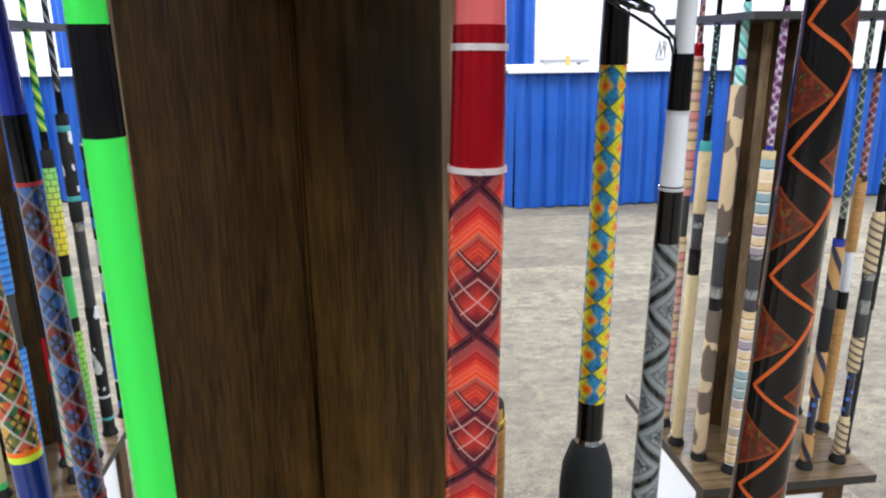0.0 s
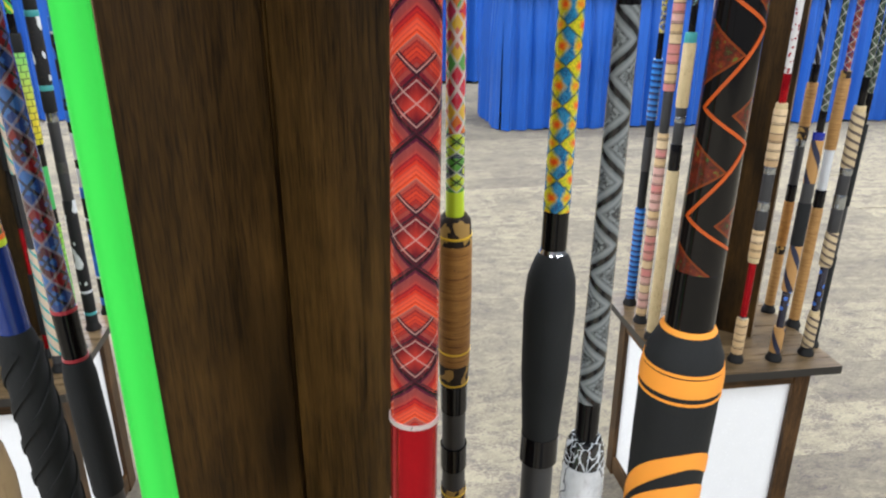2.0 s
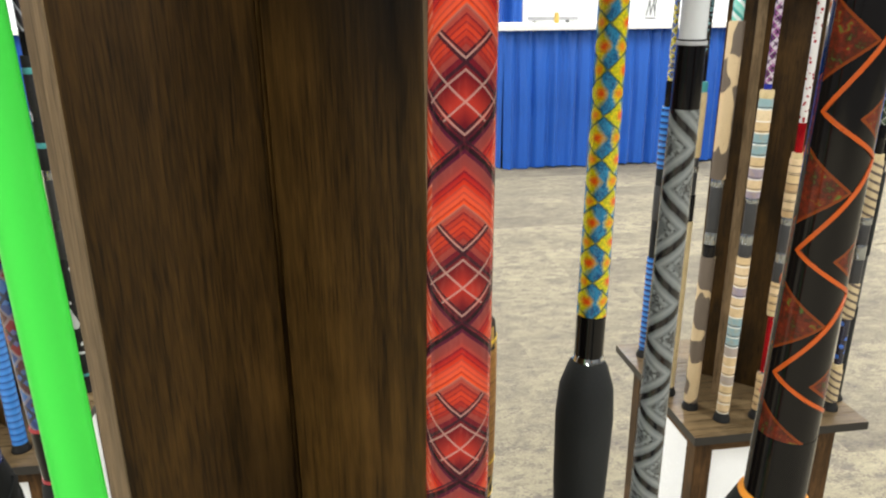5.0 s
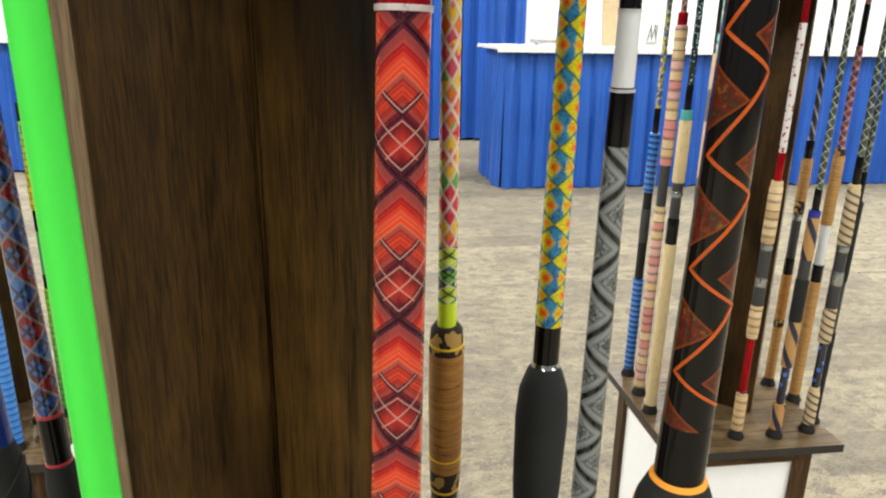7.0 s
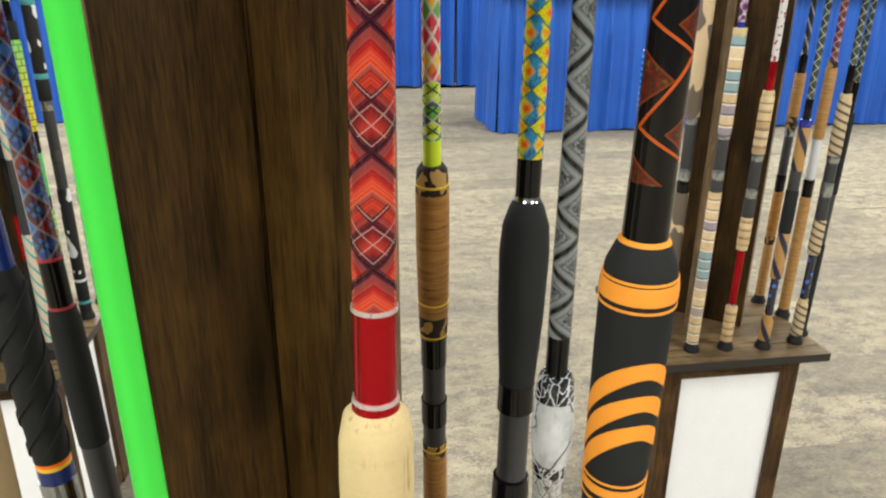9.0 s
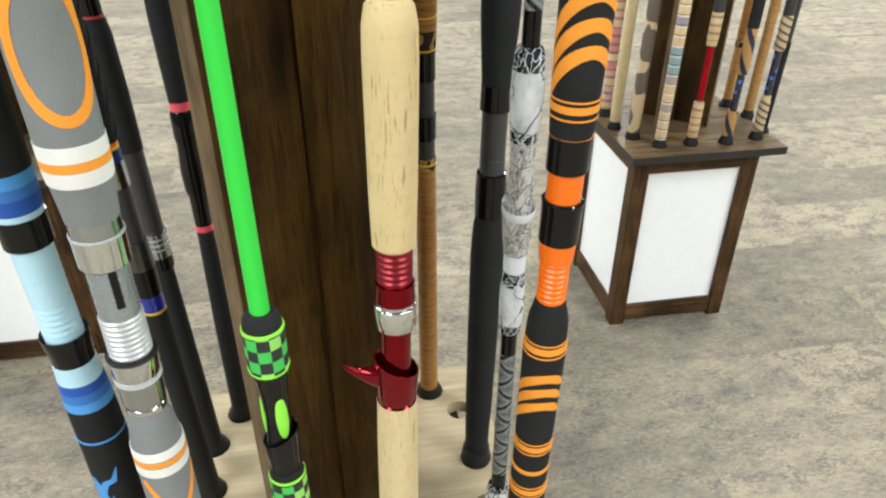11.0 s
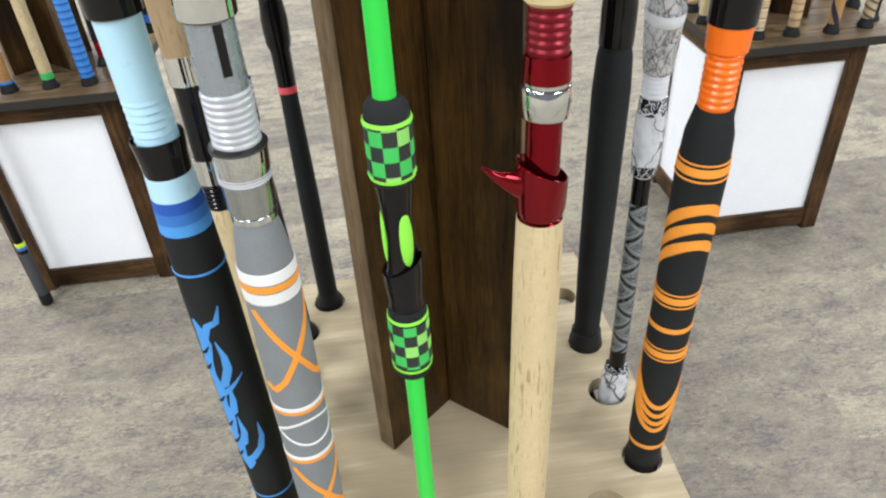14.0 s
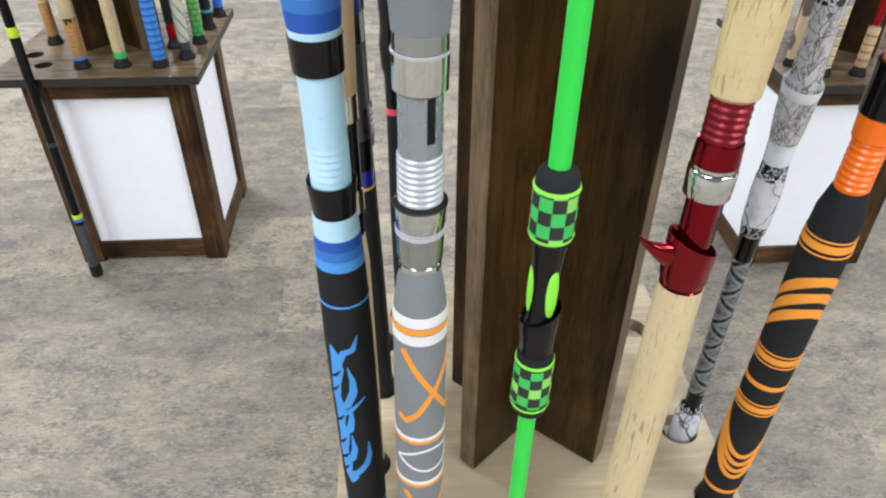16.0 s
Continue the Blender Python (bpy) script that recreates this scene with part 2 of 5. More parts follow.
def red_weave():
    """Crossed red threads: chevrons under peaked dark lines, with small windows between."""
    m = Mat("red_diamond_thread_weave", 0.22, 0.15, 0.05, 0.22)
    u, v = m.uv()
    grain = m.noise(60, 2)
    p = (v - 0.732) / -0.0416 + (grain - 0.5) * 0.03
    t = u - 0.738
    h1, h2 = (p - t).frac(), (p + t).frac()
    c, d = h1.min(h2), h1.max(h2)
    tone = m.ramp(c, [(0.0, (0.012, 0.004, 0.007)), (0.03, (0.015, 0.005, 0.008)), (0.045, (0.07, 0.008, 0.026)), (0.1, (0.11, 0.006, 0.018)), (0.17, (0.36, 0.014, 0.014)), (0.24, (0.62, 0.04, 0.012)), (0.32, (0.7, 0.07, 0.018)), (0.335, (0.36, 0.14, 0.11)), (0.35, (0.22, 0.018, 0.018)), (0.44, (0.55, 0.045, 0.018)), (0.55, (0.13, 0.007, 0.016)), (0.66, (0.13, 0.008, 0.012)), (0.78, (0.4, 0.03, 0.02)), (0.9, (0.12, 0.008, 0.013)), (1.0, (0.08, 0.006, 0.012))])
    per = ((c * 27.0).floor() * 12.9898).sin() * 43.7
    per = per.frac()
    gap = (c * 27.0).frac().lt(0.3) * c.lt(0.6)
    col = m.mix(gap * 0.55, tone, (0.08, 0.005, 0.018))
    col = m.mix(per.gt(0.7) * c.gt(0.06) * c.lt(0.56) * 0.22, col, (0.66, 0.15, 0.09))
    span = d - c
    fan = span.gt(0.34) * span.lt(0.66) * c.gt(0.07) * c.lt(0.34)
    col = m.mix(fan * 0.65, col, (0.5, 0.05, 0.015))
    col = m.mix(fan * (c * 16.0).frac().lt(0.35) * 0.4, col, (0.6, 0.27, 0.18))
    def at(e, k, w): return (e - k).abs().lt(w)
    low = c.gt(0.34)
    dark = (at(d, 0.605, 0.014).max(at(d, 0.57, 0.009)) * low).max(at(c, 0.605, 0.012)).max(at(d, 0.987, 0.009)).max(at(d, 0.945, 0.009) * c.gt(0.55))
    pale = ((at(d, 0.588, 0.007).max(at(d, 0.8, 0.008))) * low).max(at(c, 0.8, 0.007)).max(at(c, 0.64, 0.007)).max(at(d, 0.965, 0.007) * c.gt(0.45))
    col = m.mix(dark * 0.9, col, (0.03, 0.01, 0.016))
    col = m.mix(pale * 0.5, col, (0.55, 0.36, 0.31))
    fine = m.noise(900, 2, 0.5, (1, 1, 0.3))
    col = m.mix(fine.step(0.54, 0.76) * 0.14, col, (0.5, 0.12, 0.09))
    return m.color(col).m


def sun_weave():
    """Yellow leaves with red hearts between teal triangles, under a fine net of dark threads."""
    m = Mat("yellow_teal_thread_weave", 0.2, 0.0, 0.2)
    u, v = m.uv()
    n = m.noise(900, 2, 0.6)
    k = m.noise(200, 2)
    a = u * 2.0 + v / 0.023 + 0.14 + (k - 0.5) * 0.14
    b = u * 2.0 - v / 0.023 + 0.14 + (k - 0.5) * 0.14
    fa, fb = a.frac(), b.frac()
    rise, side = fa - fb, fa + fb - 1.0
    edge = (n - 0.5) * 0.4
    teal = m.mix((n * 0.6 + k * 0.4).step(0.38, 0.6), (0.003, 0.05, 0.16), (0.015, 0.22, 0.4))
    yellow = m.mix(n.step(0.38, 0.62), (0.3, 0.37, 0.012), (0.72, 0.56, 0.008))
    left = (side + rise.abs() * 0.6 + edge * 0.5).step(0.22, -0.04)
    right = (side - rise.abs() * 0.3 + edge * 0.5).step(0.22, 0.4)
    col = m.mix(left.max(right), teal, yellow)
    heart = (rise * rise + (side + 0.22) * (side + 0.22)).op("SQRT") + edge * 0.5
    col = m.mix(heart.step(0.34, 0.08), col, (0.7, 0.075, 0.01))
    tip = (rise * rise + (side - 0.6) * (side - 0.6)).op("SQRT") + edge * 0.5
    col = m.mix(tip.step(0.3, 0.08) * 0.8, col, (0.7, 0.13, 0.01))
    net = ((fa - 0.5).abs().gt(0.465)).max((fb - 0.5).abs().gt(0.465))
    col = m.mix(net * 0.75, col, (0.015, 0.06, 0.04))
    return m.color(col).m


def grey_zigzag():
    m = Mat("grey_chevron_thread_weave", 0.25, 0.0, 0.2)
    u, v = m.uv()
    tri = ((u + 0.56).frac() - 0.5).abs() * 2.0
    g = wrap(v / 0.034 - tri * 0.5).abs().min(wrap(v / 0.034 + tri * 0.5).abs())
    n = m.noise(300, 4, 0.7)
    col = m.ramp(g + (n - 0.5) * 0.05, [(0.0, (0.006, 0.007, 0.008)), (0.045, (0.01, 0.01, 0.011)), (0.065, (0.12, 0.135, 0.135)), (0.14, (0.22, 0.24, 0.24)), (0.2, (0.1, 0.11, 0.11)), (0.25, (0.2, 0.22, 0.22)), (0.3, (0.1, 0.11, 0.11))])
    glyph = m.noise(620, 2, 0.5).gt(0.55)
    col = m.mix(glyph * g.gt(0.2) * 0.7, col, (0.012, 0.012, 0.013))
    return m.color(col).m


def black_orange_tri():
    m = Mat("black_blank_red_triangle_weave", 0.1, 0.0, 0.0, 0.3)
    u, v = m.uv()
    f = (((v - 0.7068) / 0.0424 + 0.5).frac() - 0.5).abs()
    n = m.noise(260, 3, 0.7)
    fill = m.ramp(n, [(0.3, (0.05, 0.09, 0.02)), (0.4, (0.045, 0.015, 0.008)), (0.55, (0.11, 0.017, 0.009)), (0.6, (0.14, 0.022, 0.009)), (0.68, (0.08, 0.12, 0.02))])
    col = (0.005, 0.0045, 0.0045)
    for sign, start, dist in ((1.0, 0.49, f), (1.0, 0.99, f), (-1.0, 0.977, f * -1.0 + 0.5), (-1.0, 1.477, f * -1.0 + 0.5)):
        uu = ((u - start) * sign + 2.0).frac() / 0.26
        edge = (uu * -1.0 + 1.0) * 0.28
        col = m.mix(dist.lt(edge), col, (0.17, 0.035, 0.008))
        col = m.mix(dist.lt(edge - 0.025), col, fill)
    return m.color(col).m


def tartan(name, colours, nu, pv, line=(0.01, 0.01, 0.012), light=(0.6, 0.6, 0.55)):
    m = Mat(name, 0.16, 0.0, 0.6)
    a, b, fa, fb = lattice(m, nu, pv)
    d = fa.abs().max(fb.abs()) * 2.0
    pick = ((a.floor() * 0.371 + b.floor() * 0.713 + 0.13).frac() * 0.5 + m.noise(60, 1) * 0.5)
    n = len(colours)
    col = m.ramp(pick, [(0.2 + 0.6 * i / n, c) for i, c in enumerate(colours)], True)
    col = m.mix(d.lt(0.45) * 0.7, col, colours[-1])
    lines = (fa.abs().lt(0.06)).max(fb.abs().lt(0.06))
    col = m.mix(lines * 0.85, col, line)
    col = m.mix(d.gt(0.9) * 0.6, col, light)
    return m.color(col).m


def chevron(name, colours, pv, lean=0.5, nu=1):
    m = Mat(name, 0.16, 0.0, 0.6)
    u, v = m.uv()
    tri = ((u * nu).frac() - 0.5).abs() * 2.0
    f = (v / pv + tri * lean).frac()
    n = len(colours)
    return m.color(m.ramp(f, [(i / n, c) for i, c in enumerate(colours)], True)).m


def spots(name, base, dot, scale):
    m = Mat(name, 0.16, 0.0, 0.6)
    return m.color(m.mix(m.cells(scale, "F1").lt(0.3), base, dot)).m


def banded(name, colours, pv, speck=0.35, rough=0.6, joint=(0.05, 0.03, 0.025)):
    """Turned cork rings in mixed tones, each edged by a pale and a dark line."""
    m = Mat(name, rough, spec=0.3)
    u, v = m.uv()
    k = (v / pv).floor()
    pick = ((k * 12.9898).sin() * 437.585).frac()
    n = len(colours)
    col = m.ramp(pick, [(i / n, c) for i, c in enumerate(colours)], True)
    g = m.noise(260, 3, 0.7)
    swirl = m.noise(90, 2, 0.5)
    col = m.mix(swirl.step(0.5, 0.6) * 0.3, col, (0.42, 0.3, 0.17))
    col = m.mix(g.step(0.58, 0.7) * speck, col, (0.16, 0.09, 0.045))
    at = (v / pv).frac()
    col = m.mix(at.gt(0.9), col, joint)
    col = m.mix((at - 0.13).abs().lt(0.035) * pick.gt(0.45), col, (0.03, 0.022, 0.02))
    m.bump(g, 0.0004)
    return m.color(col).m


def spiral(name, base, line, pv):
    m = Mat(name, 0.6, spec=0.3)
    u, v = m.uv()
    f = (v / pv + u * 2.0).frac()
    g = m.noise(240, 3, 0.7)
    col = m.mix(f.gt(0.66), base, line)
    col = m.mix(g.step(0.6, 0.7) * 0.3, col, (0.2, 0.1, 0.05))
    return m.color(col).m


def camo(name, base, blot, scale, cut=0.52):
    m = Mat(name, 0.6, spec=0.3)
    n = m.noise(scale, 1, 0.4, (1, 1, 0.7))
    g = m.noise(260, 3, 0.7)
    col = m.mix(n.gt(cut), base, blot)
    col = m.mix(g.step(0.6, 0.7) * 0.3, col, (0.16, 0.09, 0.05))
    return m.color(col).m


def bricks(name, stops, pv):
    m = Mat(name, 0.45)
    u, v = m.uv()
    col = m.ramp(v, stops)
    row = (v / pv)
    joint = ((row.frac() - 0.5).abs().gt(0.44)).max(((u * 5.0 + row.floor() * 0.5).frac() - 0.5).abs().gt(0.45))
    return m.color(m.mix(joint, col, (0.02, 0.03, 0.02))).m


def marble(name, base, vein, scale, width, grain=0.0):
    m = Mat(name, 0.15, 0.0, 0.7)
    w = m.noise(45, 3)
    x, y, z = m.xyz()
    vec = m.join(x + (w - 0.5) * 0.03, y + (w - 0.5) * 0.03, z + (w - 0.5) * 0.04)
    c = m.cells(scale, "DISTANCE_TO_EDGE", (1, 1, 0.6), vec)
    tone = m.noise(60, 3)
    col = m.mix(tone.step(0.3, 0.7), tuple(v * 0.75 for v in base), base)
    col = m.mix(c.lt(width) * 0.9, col, vein)
    if grain:
        g = m.noise(190 if grain > 0.5 else 70, 5, 0.75, (1, 1, 0.5))
        col = m.mix(g.step(0.48, 0.62) * grain, col, vein)
    return m.color(col).m


def checker():
    m = Mat("green_black_checker_foam", 0.65)
    u, v = m.uv()
    ku, kv = (u * 10.0).floor(), (v / 0.0092).floor()
    on = (ku + kv).mod(2.0)
    tone = ((ku * 7.31 + kv * 3.77).sin() * 91.7).frac()
    green = m.mix(tone.gt(0.5), (0.05, 0.5, 0.09), (0.27, 0.66, 0.13))
    g = m.noise(500, 2)
    m.bump(g, 0.0003)
    return m.color(m.mix(on, (0.02, 0.024, 0.02), green)).m


M_REDWEAVE, M_SUNWEAVE, M_GREYZIG, M_TRI = red_weave(), sun_weave(), grey_zigzag(), black_orange_tri()
M_CHECK = checker()
M_MARBLE = marble("white_black_veined_acrylic", (0.68, 0.7, 0.71), (0.07, 0.075, 0.085), 30, 0.02, 0.3)
M_MARBLEDARK = marble("black_white_veined_acrylic", (0.012, 0.013, 0.015), (0.55, 0.58, 0.6), 170, 0.06)
M_STONE = marble("grey_burl_acrylic", (0.55, 0.55, 0.53), (0.06, 0.055, 0.05), 110, 0.03, 0.75)
M_WEAVE_A = tartan("red_green_gold_thread_weave", [(0.3, 0.01, 0.01), (0.02, 0.1, 0.03), (0.5, 0.08, 0.02), (0.1, 0.12, 0.02), (0.55, 0.3, 0.03)], 3, 0.022)
M_WEAVE_B = tartan("red_blue_thread_weave", [(0.16, 0.008, 0.012), (0.06, 0.012, 0.02), (0.012, 0.04, 0.15), (0.03, 0.11, 0.3)], 2, 0.026, light=(0.2, 0.18, 0.2))
M_WEAVE_MIX = tartan("multicolour_thread_weave", [(0.6, 0.02, 0.05), (0.7, 0.16, 0.02), (0.1, 0.35, 0.08), (0.75, 0.45, 0.05), (0.6, 0.05, 0.12)], 2, 0.03, (0.7, 0.6, 0.55))
M_WEAVE_NEON = tartan("lime_black_thread_weave", [(0.45, 0.65, 0.04), (0.6, 0.7, 0.05), (0.05, 0.08, 0.1), (0.1, 0.35, 0.05)], 2, 0.014)
M_CHEV_GREEN = chevron("green_yellow_chevron_wrap", [(0.03, 0.3, 0.04), (0.55, 0.62, 0.05), (0.05, 0.4, 0.08), (0.01, 0.02, 0.012)], 0.03, 0.9)
M_CHEV_DARK = chevron("black_silver_chevron_wrap", [(0.012, 0.012, 0.018), (0.02, 0.02, 0.03), (0.3, 0.32, 0.35), (0.015, 0.015, 0.02)], 0.034, 1.2)
M_CHEV_MINT = chevron("mint_white_chevron_wrap", [(0.2, 0.6, 0.5), (0.65, 0.72, 0.7), (0.06, 0.35, 0.3), (0.3, 0.62, 0.55)], 0.03, 0.9)
M_DOTS_NAVY = spots("navy_white_dot_wrap", (0.012, 0.02, 0.12), (0.6, 0.62, 0.7), 120)
M_DOTS_TEAL = spots("black_teal_dot_wrap", (0.012, 0.014, 0.016), (0.2, 0.42, 0.44), 150)
M_DOTS_RED = spots("white_red_dot_wrap", (0.62, 0.6, 0.58), (0.3, 0.02, 0.03), 110)
M_WEAVE_PURPLE = tartan("purple_white_thread_weave", [(0.16, 0.04, 0.16), (0.3, 0.1, 0.26), (0.5, 0.42, 0.5), (0.12, 0.03, 0.12)], 2, 0.02)
M_WEAVE_RUST = tartan("rust_purple_thread_weave", [(0.2, 0.03, 0.03), (0.25, 0.08, 0.05), (0.1, 0.03, 0.12), (0.3, 0.05, 0.06)], 2, 0.02)
M_WEAVE_SUNBLUE = tartan("yellow_blue_thread_weave", [(0.02, 0.06, 0.25), (0.6, 0.5, 0.05), (0.02, 0.1, 0.4), (0.5, 0.45, 0.1)], 2, 0.018)
M_WEAVE_GREENBLK = tartan("black_green_thread_weave", [(0.012, 0.015, 0.012), (0.02, 0.035, 0.02), (0.03, 0.05, 0.03), (0.06, 0.1, 0.06)], 2, 0.02)
M_BANDS = banded("mixed_cork_rings", [(0.62, 0.45, 0.25), (0.68, 0.53, 0.33), (0.36, 0.3, 0.26), (0.62, 0.45, 0.25), (0.22, 0.34, 0.36), (0.6, 0.43, 0.23), (0.3, 0.25, 0.3), (0.66, 0.49, 0.29), (0.6, 0.44, 0.24)], 0.021, joint=(0.75, 0.72, 0.66))
M_BANDS2 = banded("tan_dark_cork_rings", [(0.62, 0.45, 0.24), (0.56, 0.39, 0.21), (0.66, 0.49, 0.29), (0.5, 0.33, 0.17), (0.6, 0.42, 0.22)], 0.017)
M_BANDSPINK = banded("tan_pink_cork_rings", [(0.6, 0.43, 0.24), (0.64, 0.48, 0.28), (0.58, 0.22, 0.2), (0.6, 0.42, 0.22), (0.6, 0.35, 0.3)], 0.02)
M_BLUERIB = chevron("blue_black_ribbed_foam", [(0.03, 0.2, 0.6), (0.03, 0.2, 0.6), (0.015, 0.08, 0.3), (0.012, 0.02, 0.06)], 0.0135, 0.15)
M_BLUERIB2 = chevron("blue_ribbed_foam", [(0.035, 0.24, 0.68), (0.035, 0.24, 0.68), (0.03, 0.2, 0.6), (0.012, 0.09, 0.33)], 0.014, 0.0)
M_TEALSWIRL = chevron("cream_teal_swirl_grip", [(0.62, 0.5, 0.36), (0.62, 0.5, 0.36), (0.62, 0.5, 0.36), (0.03, 0.36, 0.33)], 0.03, 2.0)
M_SPIRAL = spiral("cork_dark_spiral", (0.5, 0.39, 0.23), (0.1, 0.075, 0.06), 0.016)
M_WEDGE = spiral("cork_black_wedge", (0.42, 0.23, 0.08), (0.02, 0.025, 0.05), 0.07)
M_BLUEMETAL = spots("black_blue_metal_wrap", (0.01, 0.012, 0.03), (0.04, 0.14, 0.5), 60)
M_CAMO = camo("cork_brown_camouflage", (0.56, 0.42, 0.25), (0.13, 0.1, 0.075), 23, 0.485)
M_BURLDARK = camo("black_gold_burl_ring", (0.02, 0.012, 0.008), (0.42, 0.25, 0.07), 150, 0.53)
M_FOAMFLOWER = camo("black_foam_white_blooms", (0.012, 0.012, 0.013), (0.62, 0.64, 0.64), 42, 0.6)
M_FOAMBLUE = camo("black_foam_blue_blooms", (0.012, 0.012, 0.013), (0.03, 0.14, 0.55), 42, 0.58)
M_BRICKS = bricks("yellow_green_brick_grip", [(0.0, (0.06, 0.4, 0.1)), (0.3, (0.25, 0.55, 0.05)), (0.5, (0.75, 0.6, 0.03)), (0.62, (0.2, 0.55, 0.1)), (0.8, (0.05, 0.42, 0.14))], 0.013)


def carpet(name):
    """Loop-pile carpet planks: streaked, mottled beige and brown-grey."""
    m = Mat(name, 0.95, spec=0.1)
    r = m.rand()
    x, y, z = m.xyz()
    vec = m.join(x + r * 13.0, y + r * 29.0, z)
    big = m.noise(5, 3, 0.6, (0.6, 1.1, 1), vec)
    mid = m.noise(24, 5, 0.72, (0.6, 1.2, 1), vec)
    streak = m.noise(120, 4, 0.75, (0.45, 1.2, 1), vec)
    pile = m.noise(330, 3, 0.7, (0.7, 1.1, 1), vec)
    g = (big * 0.22 + mid * 0.32 + streak * 0.27 + pile * 0.27 + (r - 0.5) * 0.11).step(0.41, 0.67)
    col = m.ramp(g, [(0.0, (0.138, 0.12, 0.102)), (0.35, (0.22, 0.194, 0.15)), (0.65, (0.308, 0.273, 0.195)), (1.0, (0.4, 0.354, 0.25))])
    patch = m.noise(17, 4, 0.72, (0.7, 1.15, 1), vec)
    fleck = m.noise(170, 3, 0.7, (0.5, 1.2, 1), vec)
    col = m.mix((patch * 0.42 + mid * 0.18 + fleck * 0.4 + (r - 0.5) * 0.04).step(0.5, 0.57) * 0.7, col, (0.105, 0.088, 0.095))
    col = m.mix((fleck * 0.6 + pile * 0.4).step(0.58, 0.68) * 0.42, col, (0.075, 0.064, 0.068))
    m.color(col)
    m.bump(pile * 0.7 + streak * 0.3, 0.003, 0.7)
    return m.m


M_CARPET = carpet("mottled_beige_carpet")


def drape_mat(name, col):
    m = Mat(name, 0.4, spec=0.4)
    m.b.inputs["Sheen Weight"].default_value = 0.12
    a, w = m.noise(3, 3), m.noise(900, 2, 0.5, (1, 1, 0.4))
    m.color(m.mix((a * 0.7 + w * 0.3).step(0.35, 0.65), tuple(c * 0.82 for c in col), col))
    m.bump(w, 0.0006, 0.4)
    return m.m


M_DRAPE = drape_mat("royal_blue_polyester", (0.007, 0.095, 0.45))


# ---- mesh tools ----
def part(name, bm, material, parent=None, label="", smooth=False, sharp=35):
    """One mesh object from a bmesh, under a thing or a part."""
    me = bpy.data.meshes.new(name)
    bm.normal_update()
    if smooth:
        for fc in bm.faces:
            fc.smooth = True
        lim = radians(sharp)
        for e in bm.edges:
            if len(e.link_faces) == 2 and e.calc_face_angle(0) > lim:
                e.smooth = False
    bm.to_mesh(me)
    bm.free()
    for mm in material if isinstance(material, (list, tuple)) else [material]:
        me.materials.append(mm)
    ob = new(name, me)
    if parent:
        ob.parent = parent
    if label:
        tagged(ob, label)
    return ob


def thing(name, m, label, category, group="", kind=""):
    ob = new(name)
    ob.empty_display_size = 0.05
    ob.matrix_world = m
    return tagged(ob, label, category, group, kind)


def box(x0, x1, y0, y1, z0, z1, bevel=0.0, bm=None):
    own = bmesh.new()
    bmesh.ops.create_cube(own, size=1.0, matrix=Matrix.LocRotScale(((x0 + x1) / 2, (y0 + y1) / 2, (z0 + z1) / 2), None, (x1 - x0, y1 - y0, z1 - z0)))
    if bevel:
        bmesh.ops.bevel(own, geom=own.edges[:], offset=bevel, segments=2, affect="EDGES", profile=0.6)
    return own


def lathe(profile, seg=28, cap=True, wob=0.0):
    """A turned piece: (height, radius) from the bottom up, with the angle and the height as its UV map."""
    bm = bmesh.new()
    uvl = bm.loops.layers.uv.new("UVMap")
    rings = []
    for z, r in profile:
        rings.append([bm.verts.new((r * math.cos(2 * math.pi * i / seg), r * math.sin(2 * math.pi * i / seg), z)) for i in range(seg)])
    for k in range(len(rings) - 1):
        for i in range(seg):
            j = (i + 1) % seg
            fc = bm.faces.new((rings[k][i], rings[k][j], rings[k + 1][j], rings[k + 1][i]))
            for lp, (a, h) in zip(fc.loops, ((i, k), (i + 1, k), (i + 1, k + 1), (i, k + 1))):
                lp[uvl].uv = (a / seg, profile[h][0])
    if cap:
        bm.faces.new(rings[0][::-1])
        bm.faces.new(rings[-1])
    return bm


def swell(profile, z):
    """Radius of a profile at a height."""
    for (a, p), (b, q) in zip(profile, profile[1:]):
        if a <= z <= b:
            return p + (q - p) * (z - a) / max(1e-9, b - a)
    return profile[0][1] if z < profile[0][0] else profile[-1][1]


def ribbon(points, profile, lift=0.0004):
    """An inlaid strip on a turned grip: points of (degrees, height, width), laid on the profile's surface."""
    bm = bmesh.new()
    rows = []
    pts = []
    for k, p in enumerate(points[:-1]):
        q = points[k + 1]
        n = max(2, int(max(abs(p[0] - q[0]) / 6, abs(p[1] - q[1]) / 0.004)))
        pts += [tuple(p[i] + (q[i] - p[i]) * s / n for i in range(3)) for s in range(n)]
    pts.append(points[-1])
    for k, (a, z, w) in enumerate(pts):
        p, q = pts[max(0, k - 1)], pts[min(len(pts) - 1, k + 1)]
        r = swell(profile, z)
        dx, dz = radians(q[0] - p[0]) * r, q[1] - p[1]
        L = math.hypot(dx, dz) or 1.0
        nx, nz = -dz / L, dx / L
        row = []
        for side, h in ((-1, -0.001), (-0.97, lift), (-0.33, lift), (0.33, lift), (0.97, lift), (1, -0.001)):
            zz = z + nz * side * w / 2
            aa = radians(a) + nx * side * w / 2 / r
            rr = swell(profile, zz) + h
            row.append(bm.verts.new((rr * math.cos(aa), rr * math.sin(aa), zz)))
        rows.append(row)
    for p, q in zip(rows, rows[1:]):
        for i in range(5):
            bm.faces.new((p[i], p[i + 1], q[i + 1], q[i]))
    bmesh.ops.recalc_face_normals(bm, faces=bm.faces[:])
    return bm


